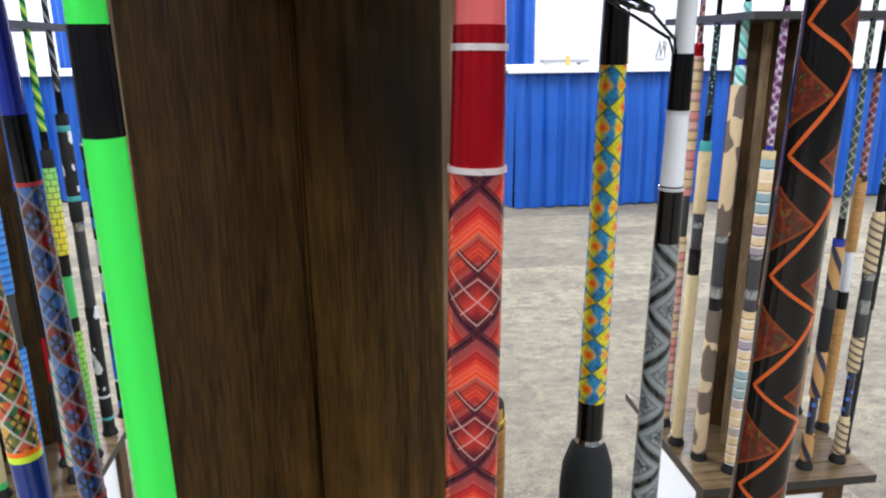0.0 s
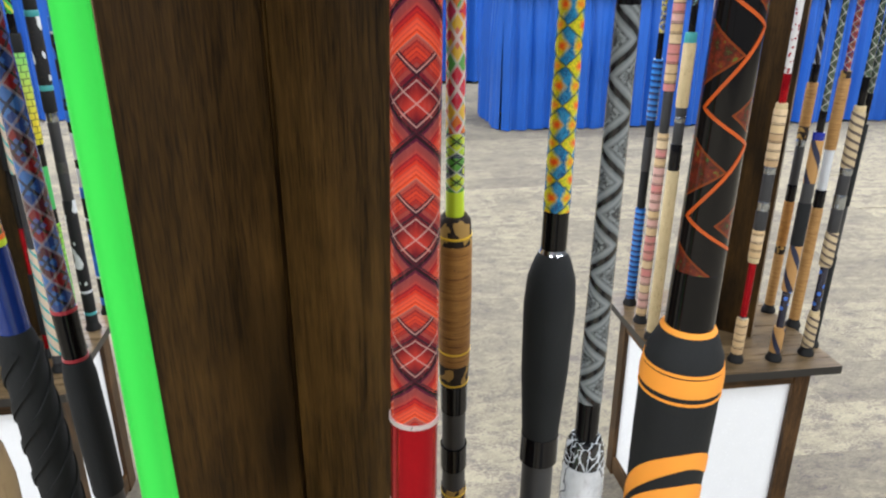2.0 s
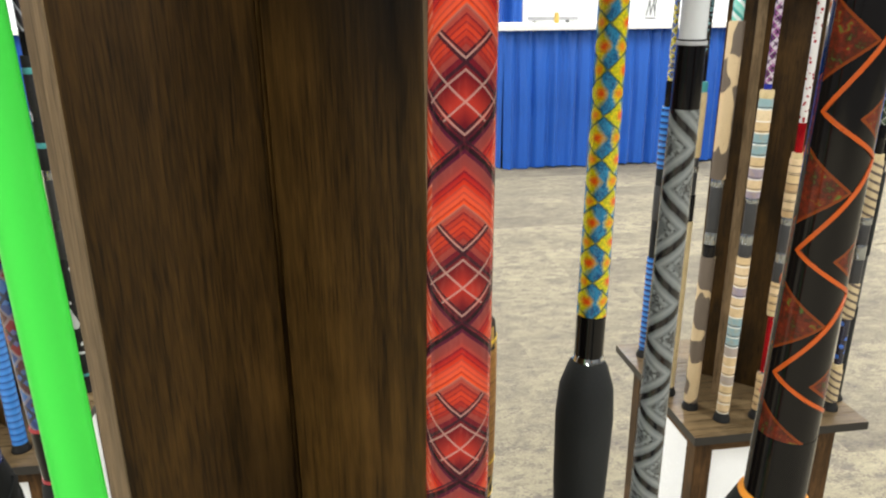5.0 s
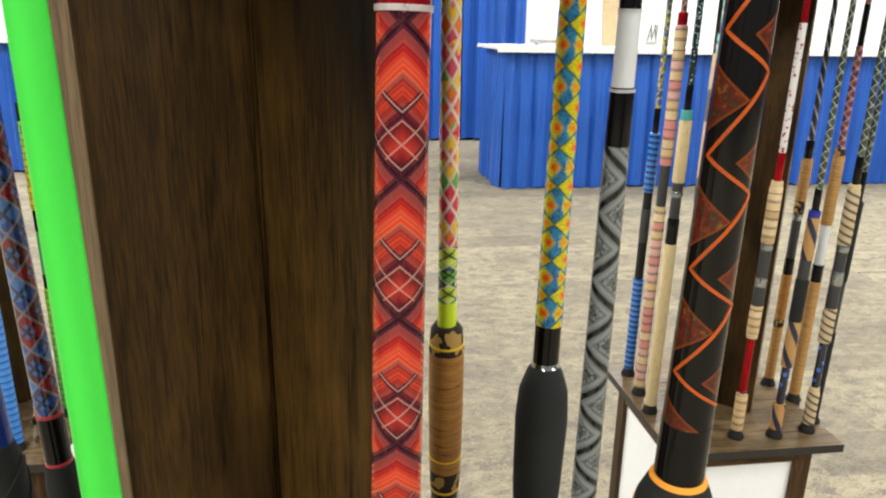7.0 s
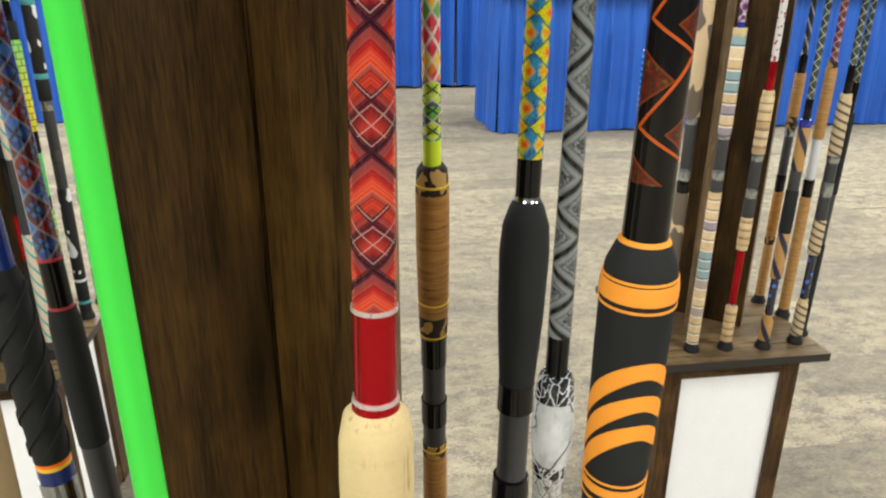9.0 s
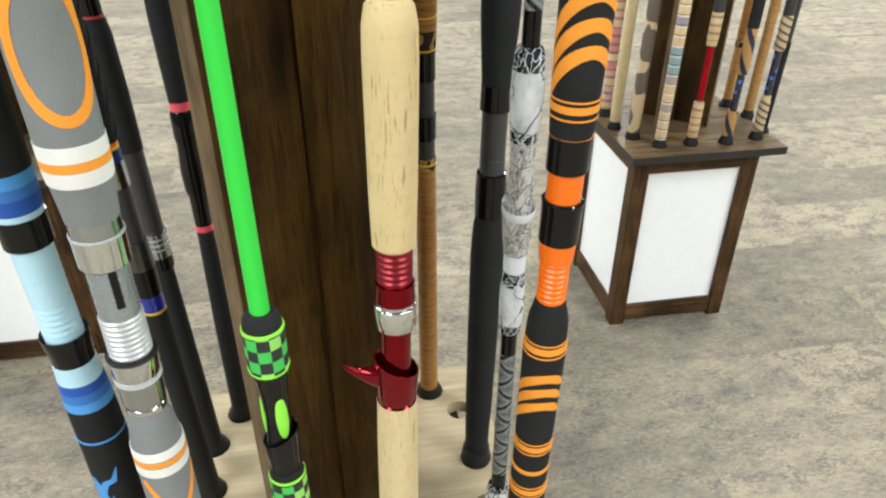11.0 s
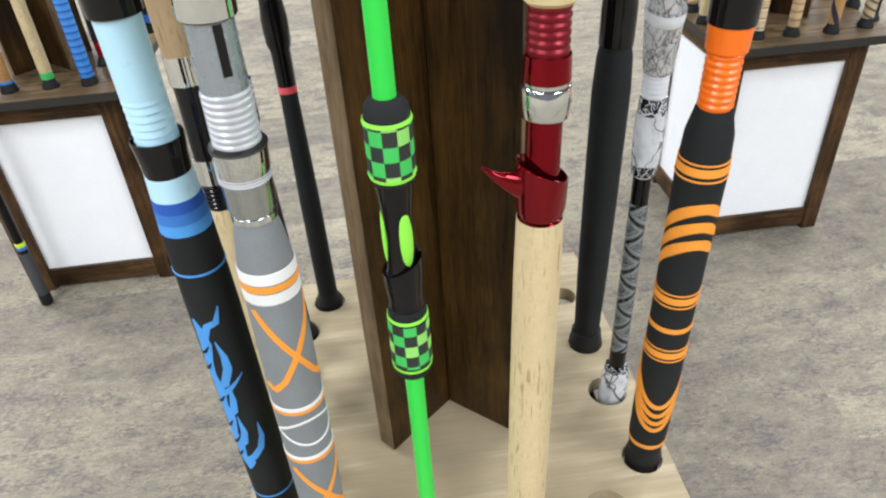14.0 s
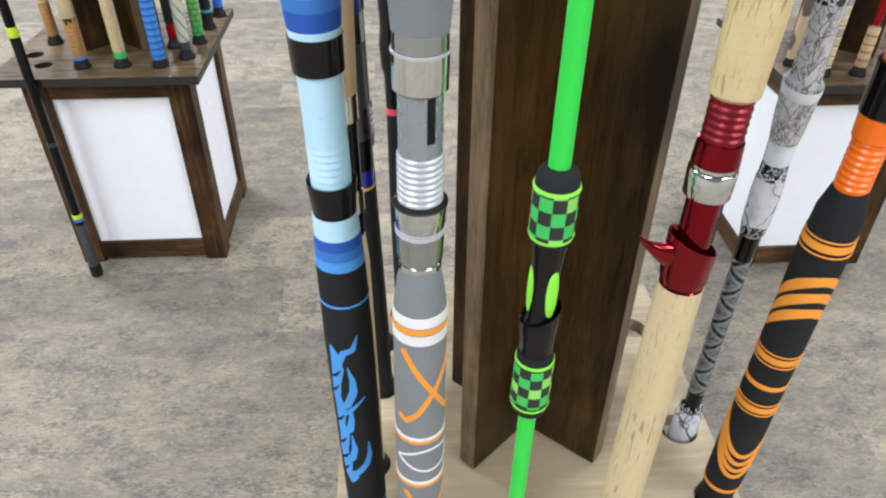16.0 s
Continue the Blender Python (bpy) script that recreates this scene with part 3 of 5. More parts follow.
def ring_profile(profile, z0, z1, lift=0.0005):
    """A band laid round a grip between two heights."""
    zs = [z0] + [z for z, r in profile if z0 < z < z1] + [z1]
    return [(z0, swell(profile, z0) - 0.001)] + [(z, swell(profile, z) + lift) for z in zs] + [(z1, swell(profile, z1) - 0.001)]


def plate_with_holes(hx, hy, t, holes, seg=20):
    """A board with round holes through it, its top at 0."""
    bm = bmesh.new()
    loops = [[(-hx, -hy), (hx, -hy), (hx, hy), (-hx, hy)]]
    for cx, cy, r in holes:
        loops.append([(cx + r * math.cos(-2 * math.pi * i / seg), cy + r * math.sin(-2 * math.pi * i / seg)) for i in range(seg)])
    edges, tops = [], []
    for lp in loops:
        vs = [bm.verts.new((x, y, 0)) for x, y in lp]
        tops.append(vs)
        edges += [bm.edges.new((vs[i], vs[(i + 1) % len(vs)])) for i in range(len(vs))]
    res = bmesh.ops.triangle_fill(bm, use_beauty=True, edges=edges, normal=(0, 0, 1))
    fill = [g for g in res["geom"] if isinstance(g, bmesh.types.BMFace)]
    low = {}
    for vs in tops:
        for v in vs:
            low[v] = bm.verts.new((v.co.x, v.co.y, -t))
    for fc in fill:
        bm.faces.new([low[v] for v in reversed(fc.verts[:])])
    for vs in tops:
        for i in range(len(vs)):
            a, b = vs[i], vs[(i + 1) % len(vs)]
            fc = bm.faces.new((a, low[a], low[b], b))
            fc.material_index = 1
    bmesh.ops.recalc_face_normals(bm, faces=bm.faces[:])
    return bm


# ---- the hall ----
def slab(name, x0, x1, y0, y1, z0, z1, mat, label, cat):
    ob = part(name, box(x0, x1, y0, y1, z0, z1), mat)
    return tagged(ob, label, cat, kind="structure")


X0, X1, Y0, Y1 = -8.0, 12.0, -7.0, 10.2
# Unseen walls and ceiling, added to close the hall and darken reflections.
slab("wall_north", X0, X1, Y1, Y1 + 0.2, 0, CEIL, M_HALL, "added dark grey far wall closing the hall", "wall")
slab("wall_south", X0, X1, Y0 - 0.2, Y0, 0, CEIL, M_HALL, "added dark grey wall closing the hall", "wall")
slab("wall_west", X0 - 0.2, X0, Y0 - 0.2, Y1 + 0.2, 0, CEIL, M_HALL, "added dark grey side wall closing the hall", "wall")
slab("wall_east", X1, X1 + 0.2, Y0 - 0.2, Y1 + 0.2, 0, CEIL, M_HALL, "added dark grey side wall closing the hall", "wall")
slab("ceiling", X0 - 0.2, X1 + 0.2, Y0 - 0.2, Y1 + 0.2, CEIL, CEIL + 0.2, M_CEIL, "added grey ceiling closing the hall", "ceiling")
slab("booth_wall_1", 2.42, 9.0, 9.15, 9.2, 0, 2.9, M_WALL, "white exhibition booth wall behind the draped table", "wall")
slab("booth_wall_2", -7.4, -3.12, 9.15, 9.2, 0, 2.9, M_WALL, "white exhibition booth wall beside the blue curtain", "wall")
floor = slab("floor", X0 - 0.2, X1 + 0.2, Y0 - 0.2, Y1 + 0.2, -0.12, -0.004, M_CARPET, "mottled beige and brown carpet planks", "floor")


def pleats(x0, x1, z0, z1, depth, pitch, seed, top_tight=True, flare=0.0):
    """Hanging cloth along x at y = 0 with uneven folds, front towards -y, a closed thin shell."""
    rnd = random.Random(seed)
    bm = bmesh.new()
    n = int((x1 - x0) / 0.014)
    rows = 14
    ph = [rnd.uniform(0, 6.28) for _ in range(6)]
    front, back = [], []
    for k in range(rows + 1):
        s = k / rows
        z = z1 + (z0 - z1) * s
        rf, rb = [], []
        for i in range(n + 1):
            x = x0 + (x1 - x0) * i / n
            amp = depth * ((0.25 + 0.75 * min(1, s * 2.2)) if top_tight else (0.8 + 0.2 * s))
            w = math.sin(x / pitch * 6.28 + ph[0] + 0.9 * math.sin(x * 2.1 + ph[1])) + 0.55 * math.sin(x / pitch * 10.9 + ph[2] + 0.7 * math.sin(x * 3.7 + ph[3]) + s * 0.8)
            w += 0.35 * math.sin(x / pitch * 19.0 + ph[4]) * (1 - s)
            y = -abs(amp * 0.6) + amp * w * 0.6 - flare * s
            if top_tight:
                y += 0.011 * math.exp(-s * 4.5) * math.sin(x / 0.052 * 6.28 + ph[5] + 2.2 * math.sin(x * 7.3 + ph[1])) + 0.006 * math.exp(-s * 1.6) * math.sin(x / 0.09 * 6.28 + ph[2])
            zz = z + (0.006 * math.sin(x * 9 + ph[5]) if k == rows else 0)
            rf.append(bm.verts.new((x, y, zz)))
            rb.append(bm.verts.new((x, y + 0.004, zz)))
        front.append(rf)
        back.append(rb)
    for k in range(rows):
        for i in range(n):
            bm.faces.new((front[k][i], front[k + 1][i], front[k + 1][i + 1], front[k][i + 1]))
            bm.faces.new((back[k][i], back[k][i + 1], back[k + 1][i + 1], back[k + 1][i]))
    for i in range(n):
        bm.faces.new((front[rows][i], back[rows][i], back[rows][i + 1], front[rows][i + 1]))
        bm.faces.new((front[0][i], front[0][i + 1], back[0][i + 1], back[0][i]))
    return bm


def draped_table(x0, x1, y0, y1, h, seed, label, inset=0.09):
    t = thing("draped_table", pose(0, 0, 0), label, "table", "draped tables")
    top = part("tabletop", box(x0, x1, y0, y1, h - 0.03, h, 0.006), M_WHITECLOTH, t, "white cloth table top")
    sx0, sx1, sy0, sy1 = x0 + inset, x1 - inset, y0 + inset, y1 - inset
    for x, y, length, turn in ((sx0, sy0, sx1 - sx0, 0), (sx1, sy1, sx1 - sx0, 180), (sx0, sy1, sy1 - sy0, -90), (sx1, sy0, sy1 - sy0, 90)):
        skirt = part("skirt", pleats(0, length, 0.012, h - 0.032, 0.036, 0.13, seed + abs(turn), True, 0.02), M_DRAPE, t, "gathered royal blue skirt", True, 80)
        skirt.matrix_local = pose(x, y, 0, 0, 0, turn)
    part("cloth_edge", box(x0, x1, y0 - 0.006, y0 - 0.001, h - 0.05, h - 0.004, 0.002), M_WHITECLOTH, t, "hanging white edge of the cloth")
    for lx in (x0 + 0.15, x1 - 0.15):
        for ly in (y0 + 0.12, y1 - 0.12):
            part("leg", lathe([(0, 0.014), (h - 0.03, 0.014)], 10), M_DARKGREY, t).location = (lx, ly, 0)
    return t


TAB_H = 1.2
draped_table(1.448, 6.3, 6.13, 7.06, TAB_H, 11, "long table with white top and gathered royal blue skirt")
draped_table(-6.2, -2.2, 7.14, 8.0, TAB_H, 23, "long table with white top and royal blue skirt beside the curtain")


def curtain(x0, x1, y, h, seed):
    t = thing("pipe_and_drape", pose(0, y, 0), "tall royal blue booth curtain hung from a metal pipe", "curtain", "booth curtains")
    part("curtain", pleats(x0, x1, 0.03, h - 0.03, 0.07, 0.24, seed, False), M_DRAPE, t, "", True, 80)
    rail = part("pipe", lathe([(0, 0.02), (x1 - x0, 0.02)], 12), M_STEEL, t, "aluminium top pipe", True)
    rail.matrix_local = pose(x0, 0.0, h, 0, 90, 0)
    for xx in (x0, x1):
        post = part("upright", lathe([(0, 0.022), (h + 0.05, 0.022)], 12), M_STEEL, t, "aluminium upright", True)
        post.location = (xx, 0.05, 0)
        part("base_plate", box(xx - 0.2, xx + 0.2, -0.02, 0.35, 0.0, 0.008), M_STEEL, t)
    return t


curtain(-3.1, 1.595, 9.06, 2.5, 3)
curtain(1.63, 2.4, 9.06, 2.5, 4)

# things on the far table
tray = thing("storage_tray", pose(2.065, 6.62, TAB_H), "low grey tray on short feet on the white table", "tray")
part("tray_body", box(-0.205, 0.205, -0.08, 0.08, 0.022, 0.05, 0.006), plain("grey_plastic_tray", (0.3, 0.3, 0.31), 0.5), tray)
for fx in (-0.15, 0.15):
    part("foot", box(fx - 0.02, fx + 0.02, -0.06, 0.06, 0, 0.0215, 0.003), M_WHITECLOTH, tray, "white foot")
bm = bmesh.new()
bmesh.ops.create_cone(bm, cap_ends=True, segments=5, radius1=0.026, radius2=0.021, depth=0.085)
bmesh.ops.bevel(bm, geom=bm.edges[:], offset=0.004, segments=2, affect="EDGES")
ob = part("wooden_block", bm, plain("honey_wood_block", (0.55, 0.37, 0.08), 0.5))
ob.location = (2.02, 6.36, TAB_H + 0.0425)
tagged(ob, "small honey-coloured wooden block on the white table", "block")
ob = part("display_board", box(-0.085, 0.085, -0.008, 0.008, 0.0, 0.46, 0.003), plain("tan_cardboard", (0.5, 0.37, 0.22), 0.8))
ob.matrix_world = pose(2.58, 6.6, TAB_H, -8, 0, 6)
tagged(ob, "tan cardboard display board leaning on the table", "board")
pic = thing("sketch", pose(4.06, 9.13, 1.325), "small white sheet with grey brush strokes on the booth wall", "picture")
part("sheet", box(-0.075, 0.075, -0.006, 0.006, -0.12, 0.12, 0.002), M_WHITECLOTH, pic)
INK = plain("grey_ink", (0.12, 0.13, 0.13), 0.7)
for bx, bz, a, hh in ((-0.045, -0.01, 12, 0.09), (-0.02, 0.0, -6, 0.1), (0.012, 0.01, 14, 0.09), (0.035, -0.01, -10, 0.1), (0.05, 0.02, 4, 0.07)):
    stroke = part("brush_stroke", box(-0.006, 0.006, -0.011, -0.0065, -hh, hh), INK, pic)
    stroke.matrix_local = pose(bx, 0, bz, 0, a, 0)


# ---- rod racks ----
def rack(x, y, hx, hy, h, plate_mat, edge_mat, holes, label, top_z=1.43, bx=0.156, by=0.162, arm=0.089, lw=0.038):
    """A display stand: panelled base, drilled top board, cross-shaped post and drilled upper board. Holes are in world coordinates."""
    t = thing("rod_rack", pose(x, y, 0), label, "display rack", "rod racks")
    th = 0.018
    local = [(a - x, b - y, r) for a, b, r in holes]
    base = part("top_board", plate_with_holes(hx, hy, th, local), [plate_mat, edge_mat], t, "drilled top board")
    base.location = (0, 0, h)
    zt = h - th
    ld = 0.02
    for sx in (-1, 1):
        for sy in (-1, 1):
            leg = part("leg", box(-lw / 2, lw / 2, -lw / 2, lw / 2, 0, zt - 0.001, 0.002), M_LEG, t)
            leg.location = (sx * (bx - lw / 2), sy * (by - lw / 2), 0)
    for s in (-1, 1):
        for z0, z1 in ((zt - 0.05, zt - 0.001), (0.012, 0.058)):
            part("rail", box(-bx + lw, bx - lw, s * by - (s > 0) * ld - s * 0.002, s * by + (s < 0) * ld - s * 0.002, z0, z1, 0.0015), M_WALNUT_X, t)
            part("rail", box(s * bx - (s > 0) * ld - s * 0.002, s * bx + (s < 0) * ld - s * 0.002, -by + lw, by - lw, z0, z1, 0.0015), M_WALNUT_Y, t)
        part("panel", box(-bx + lw - 0.006, bx - lw + 0.006, s * by - s * 0.014 - 0.003, s * by - s * 0.014 + 0.003, 0.05, zt - 0.04), M_WHITE, t, "white acrylic panel")
        part("panel", box(s * bx - s * 0.014 - 0.003, s * bx - s * 0.014 + 0.003, -by + lw - 0.006, by - lw + 0.006, 0.05, zt - 0.04), M_WHITE, t, "white acrylic panel")
    for a in (42, 138, 222, 318):
        b = part("post_board", box(0.0095, arm, -0.0095, 0.0095, h + 0.0005, top_z - 0.0005, 0.0012), [M_WALNUT, M_EDGE], t, "stained board of the cross-shaped post")
        for fc in b.data.polygons:
            if fc.normal.x > 0.7:
                fc.material_index = 1
        b.matrix_local = pose(0, 0, 0, 0, 0, a)
    part("post_core", box(-0.0093, 0.0093, -0.0093, 0.0093, h + 0.0005, top_z - 0.0005), M_WALNUT, t).matrix_local = pose(0, 0, 0, 0, 0, 42)
    ux, uy = hx - 0.022, hy - 0.03
    up = part("upper_board", plate_with_holes(ux, uy, 0.013, [(a, b, 0.014) for a, b, r in local if abs(a) < ux - 0.016 and abs(b) < uy - 0.016]), [M_BLACKEDGE, M_BLACKEDGE], t, "drilled upper board holding the rod blanks")
    up.location = (0, 0, top_z + 0.013)
    return t


H = 0.507
ZTOP = 1.458


# ---- rods ----
def rod(label, base, top, segs, group, seg=28, extra=None, z0=H, zt=ZTOP, cap=True, capr=16.5, slide=()):
    """A fishing rod standing in a rack. base and top: x, y at heights z0 and zt. segs: (part, material, [(height, radius in mm), ...], label).
    slide: (height, how far the fittings near it sit above their drawn height)."""
    def up(z):
        if not slide:
            return z
        return z + swell(slide, z)
    a, b = Vector((base[0], base[1], z0)), Vector((top[0], top[1], zt))
    d = (b - a).normalized()
    q = Vector((0, 0, 1)).rotation_difference(d).to_matrix().to_4x4()
    t = thing("fishing_rod", Matrix.Translation(a) @ q, label, "fishing rod", group)
    prof = []
    for item in segs:
        name, mat, pr = item[0], item[1], item[2]
        p = [((up(z) - z0) / d.z, r / 1000) for z, r in pr]
        prof += p
        part(name, lathe(p, seg), mat, t, item[3] if len(item) > 3 else "", True)
    if cap:
        r0 = segs[0][2][0][1] / 1000
        part("butt_cap", lathe([(-0.016, 0.012), (-0.016, 0.0155), (0.002, 0.0158), (0.0025, capr / 1000), (0.006, capr / 1000 - 0.0005), (0.014, max(r0 + 0.001, 0.009)), (0.02, r0 + 0.0007)], seg), M_RUBBER, t, "flared black rubber butt cap", True)
    if extra:
        extra(t, prof, lambda z: (up(z) - z0) / d.z)
    return t


def band(t, prof, z, h, mat, label="", lift=0.0005, name="trim_ring"):
    return part(name, lathe(ring_profile(prof, z - h / 2, z + h / 2, lift), 28, False), mat, t, label, True)


def threads(z0, z1, r, pitch=0.0042, depth=1.0):
    """Profile of a screw thread between two heights."""
    out = []
    n = max(2, int((z1 - z0) / pitch))
    for i in range(n):
        z = z0 + (z1 - z0) * i / n
        out += [(z, r - depth), (z + pitch * 0.25, r - depth), (z + pitch * 0.4, r), (z + pitch * 0.75, r)]
    return out + [(z1, r - depth)]


def guide(t, z, ang, r, reach, mat, wire=0.0011, rod_r=0.005, tilt=20, legs=True, roll=0):
    """A line guide: a ring standing off the blank on two wire legs."""
    bm = bmesh.new()
    def tube(pts, rad, closed=False):
        rows = []
        n = len(pts)
        for k, p in enumerate(pts):
            q0, q1 = (pts[k - 1], pts[(k + 1) % n]) if closed else (pts[max(0, k - 1)], pts[min(n - 1, k + 1)])
            d = (Vector(q1) - Vector(q0)).normalized()
            u = d.orthogonal().normalized()
            w = d.cross(u)
            rows.append([bm.verts.new(Vector(p) + rad * (math.cos(s) * u + math.sin(s) * w)) for s in [i * math.pi / 4 for i in range(8)]])
        for k in range(n if closed else n - 1):
            p, q = rows[k], rows[(k + 1) % n]
            off = min(range(8), key=lambda o: (p[0].co - q[o].co).length)
            for i in range(8):
                bm.faces.new((p[i], p[(i + 1) % 8], q[(i + 1 + off) % 8], q[(i + off) % 8]))
    ca, sa = math.cos(radians(ang)), math.sin(radians(ang))
    def at(out, side, up):
        return (out * ca - side * sa, out * sa + side * ca, up)
    c = rod_r + reach
    tl = math.radians(tilt)
    tube([at(c + r * math.cos(s) * math.cos(tl), r * math.sin(s), z + r * math.cos(s) * math.sin(tl) + r * math.sin(s) * math.sin(math.radians(roll))) for s in [i * math.pi / 16 for i in range(32)]], wire * 1.5, True)
    for sd in (-1, 1) if legs else ():
        tube([at(rod_r, 0.001 * sd, z - 0.022), at(rod_r + 0.002, 0.002 * sd, z - 0.016), at(c, r * sd, z)], wire)
    tube([at(rod_r, 0, z + 0.028), at(rod_r + 0.002, 0, z + 0.02), at(c - r, 0, z)], wire)
    bmesh.ops.recalc_face_normals(bm, faces=bm.faces[:])
    return part("line_guide", bm, mat, t, "wire line guide", True)


G1 = "rods in the maple-topped rack"


# orange and black foam rod
def orange_more(t, prof, z):
    for zz, h in ((1.115, 0.0085), (1.006, 0.005), (0.818, 0.006), (0.7045, 0.006), (0.675, 0.0045), (0.649, 0.006), (0.536, 0.005), (1.1435, 0.002)):
        band(t, prof, z(zz), h, M_INLAY_ORANGE, "orange inlaid ring")
    for zz in (1.1235, 1.1075, 1.0115, 0.9995, 0.8235, 0.8115, 0.7105, 0.6985, 0.655, 0.643, 0.986):
        band(t, prof, z(zz), 0.0012, M_INLAY_ORANGE, "thin orange ring")
    def arcs(tops, peak, left, right, drop_l, drop_r, w):
        for zc in tops:
            pts = []
            for i in range(17):
                ang = left + (right - left) * i / 16
                s = (ang - peak) / ((left if ang < peak else right) - peak)
                zz = zc - (drop_l if ang < peak else drop_r) * s * s
                pts.append((ang, z(zz), max(0.0008, w * (1 - 0.8 * abs(s) ** 4))))
            part("inlay", ribbon(pts, prof), M_INLAY_ORANGE, t, "curved orange inlay", True)
    arcs((1.078, 1.0605, 1.044), -84, -206, -26, 0.04, 0.014, 0.0085)
    arcs((0.79, 0.7745, 0.759), -92, -208, -35, 0.033, 0.012, 0.0085)
    arcs((0.588, 0.5775, 0.568, 0.5595), -102, -206, -32, -0.05, -0.03, 0.0048)
    bl = [(z(1.15), 0.0102), (z(1.5), 0.0068)]
    thread = plain("deep_orange_thread", (0.46, 0.075, 0.007), 0.3, coat=0.2)
    for side in (0, 180):
        pts = []
        for k in range(14):
            pts.append((-45 + side - (122 if k % 2 else 0), z((1.1935 if k % 2 else 1.1805) + 0.021 * (k - k % 2)), 0.0013))
        part("zigzag_thread", ribbon(pts, bl, 0.0003), thread, t, "orange zigzag thread")


rod("thick black rod with orange zigzag thread and orange-inlaid grips", (0.322, 0.4703), (0.3301, 0.447), [
    ("rear_grip", M_FOAM, [(0.512, 11.5), (0.519, 14), (0.54, 16.4), (0.6, 17), (0.68, 16.2), (0.76, 16.6), (0.81, 17.2), (0.84, 15.6), (0.857, 11.6)], "black foam rear grip with orange inlays"),
    ("thread_tube", M_ORANGETUBE, threads(0.857, 0.893, 11.2), "bright orange threaded tube"),
    ("lock_nut", M_ORANGETUBE, [(0.893, 11), (0.8935, 12.6), (0.909, 13.4)], "orange lock nut"),
    ("seat_hood", M_BLACKPL, [(0.909, 13.2), (0.9093, 14.2), (0.934, 14.4), (0.94, 15), (0.941, 14)], "gloss black hood"),
    ("seat_tube", M_ORANGETUBE, [(0.936, 12.3), (0.968, 12.3)], "bright orange reel seat"),
    ("front_hood", M_BLACKPL, [(0.962, 12.6), (0.9625, 14.4), (0.985, 14.4), (0.9855, 13)], "gloss black hood"),
    ("fore_grip", M_FOAM, [(0.985, 14.2), (1.0, 15.2), (1.03, 16), (1.08, 16.9), (1.115, 17.2), (1.13, 16), (1.14, 12.5), (1.1445, 10.2)], "black foam fore grip with orange arcs"),
    ("wrap", M_BLACK, [(1.1445, 10.1), (1.17, 9.9)]),
    ("blank", M_TRI, [(1.17, 9.8), (1.4, 7.8), (1.75, 5.5)], "glossy black blank with red triangles and orange thread"),
], G1, 36, orange_more, slide=[(0.52, -0.002), (0.536, 0.001), (0.59, 0.003), (0.65, 0.003), (0.7045, 0.004), (0.76, 0.003), (0.818, 0.0015), (0.9, 0.004), (1.006, 0.01), (1.06, 0.009), (1.115, 0.008), (1.13, 0.003), (1.145, 0.001)])


# cork and red rod
def cork_more(t, prof, z):
    for zz in (1.3545, 1.323, 1.1335, 1.0945):
        band(t, prof, z(zz), 0.0017, M_PALEMETAL, "pale thread line", 0.0006)
    part("chrome_ring", lathe([(z(0.892), 0.0115), (z(0.8922), 0.0128), (z(0.893), 0.0133), (z(0.909), 0.0136), (z(0.9098), 0.0132), (z(0.9102), 0.0124), (z(0.9125), 0.0126), (z(0.913), 0.0114)], 40, False), M_CHROME, t, "polished chrome ring", True, 50)
    bm = bmesh.new()
    rows = []
    for k in range(9):
        s = k / 8
        a = radians(-168)
        out, up = 0.0125 + 0.024 * s, z(0.853) + 0.005 * s + 0.011 * s * s
        w, hh = 0.0056 * (1 - 0.7 * s), 0.0095 * (1 - 0.85 * s) ** 1.4 + 0.001
        c = Vector((out * math.cos(a), out * math.sin(a), up))
        side = Vector((-math.sin(a), math.cos(a), 0))
        rows.append([bm.verts.new(c + side * w * math.cos(q) + Vector((0, 0, hh * math.sin(q)))) for q in [i * math.pi / 5 for i in range(10)]])
    for p, q in zip(rows, rows[1:]):
        for i in range(10):
            bm.faces.new((p[i], p[(i + 1) % 10], q[(i + 1) % 10], q[i]))
    bm.faces.new(rows[-1])
    bmesh.ops.recalc_face_normals(bm, faces=bm.faces[:])
    part("trigger", bm, M_REDTRIG, t, "red lacquered finger trigger", True, 60)
    cup = part("hood_cup", lathe([(z(0.832), 0.0132), (z(0.838), 0.0146), (z(0.859), 0.0151), (z(0.8608), 0.0151), (z(0.861), 0.0145), (z(0.859), 0.0136), (z(0.842), 0.0115)], 36, False), M_REDTRIG, t, "red lacquered hood", True)
    for v in cup.data.vertices:
        if v.co.z > z(0.852):
            v.co.z -= 0.42 * v.co.x


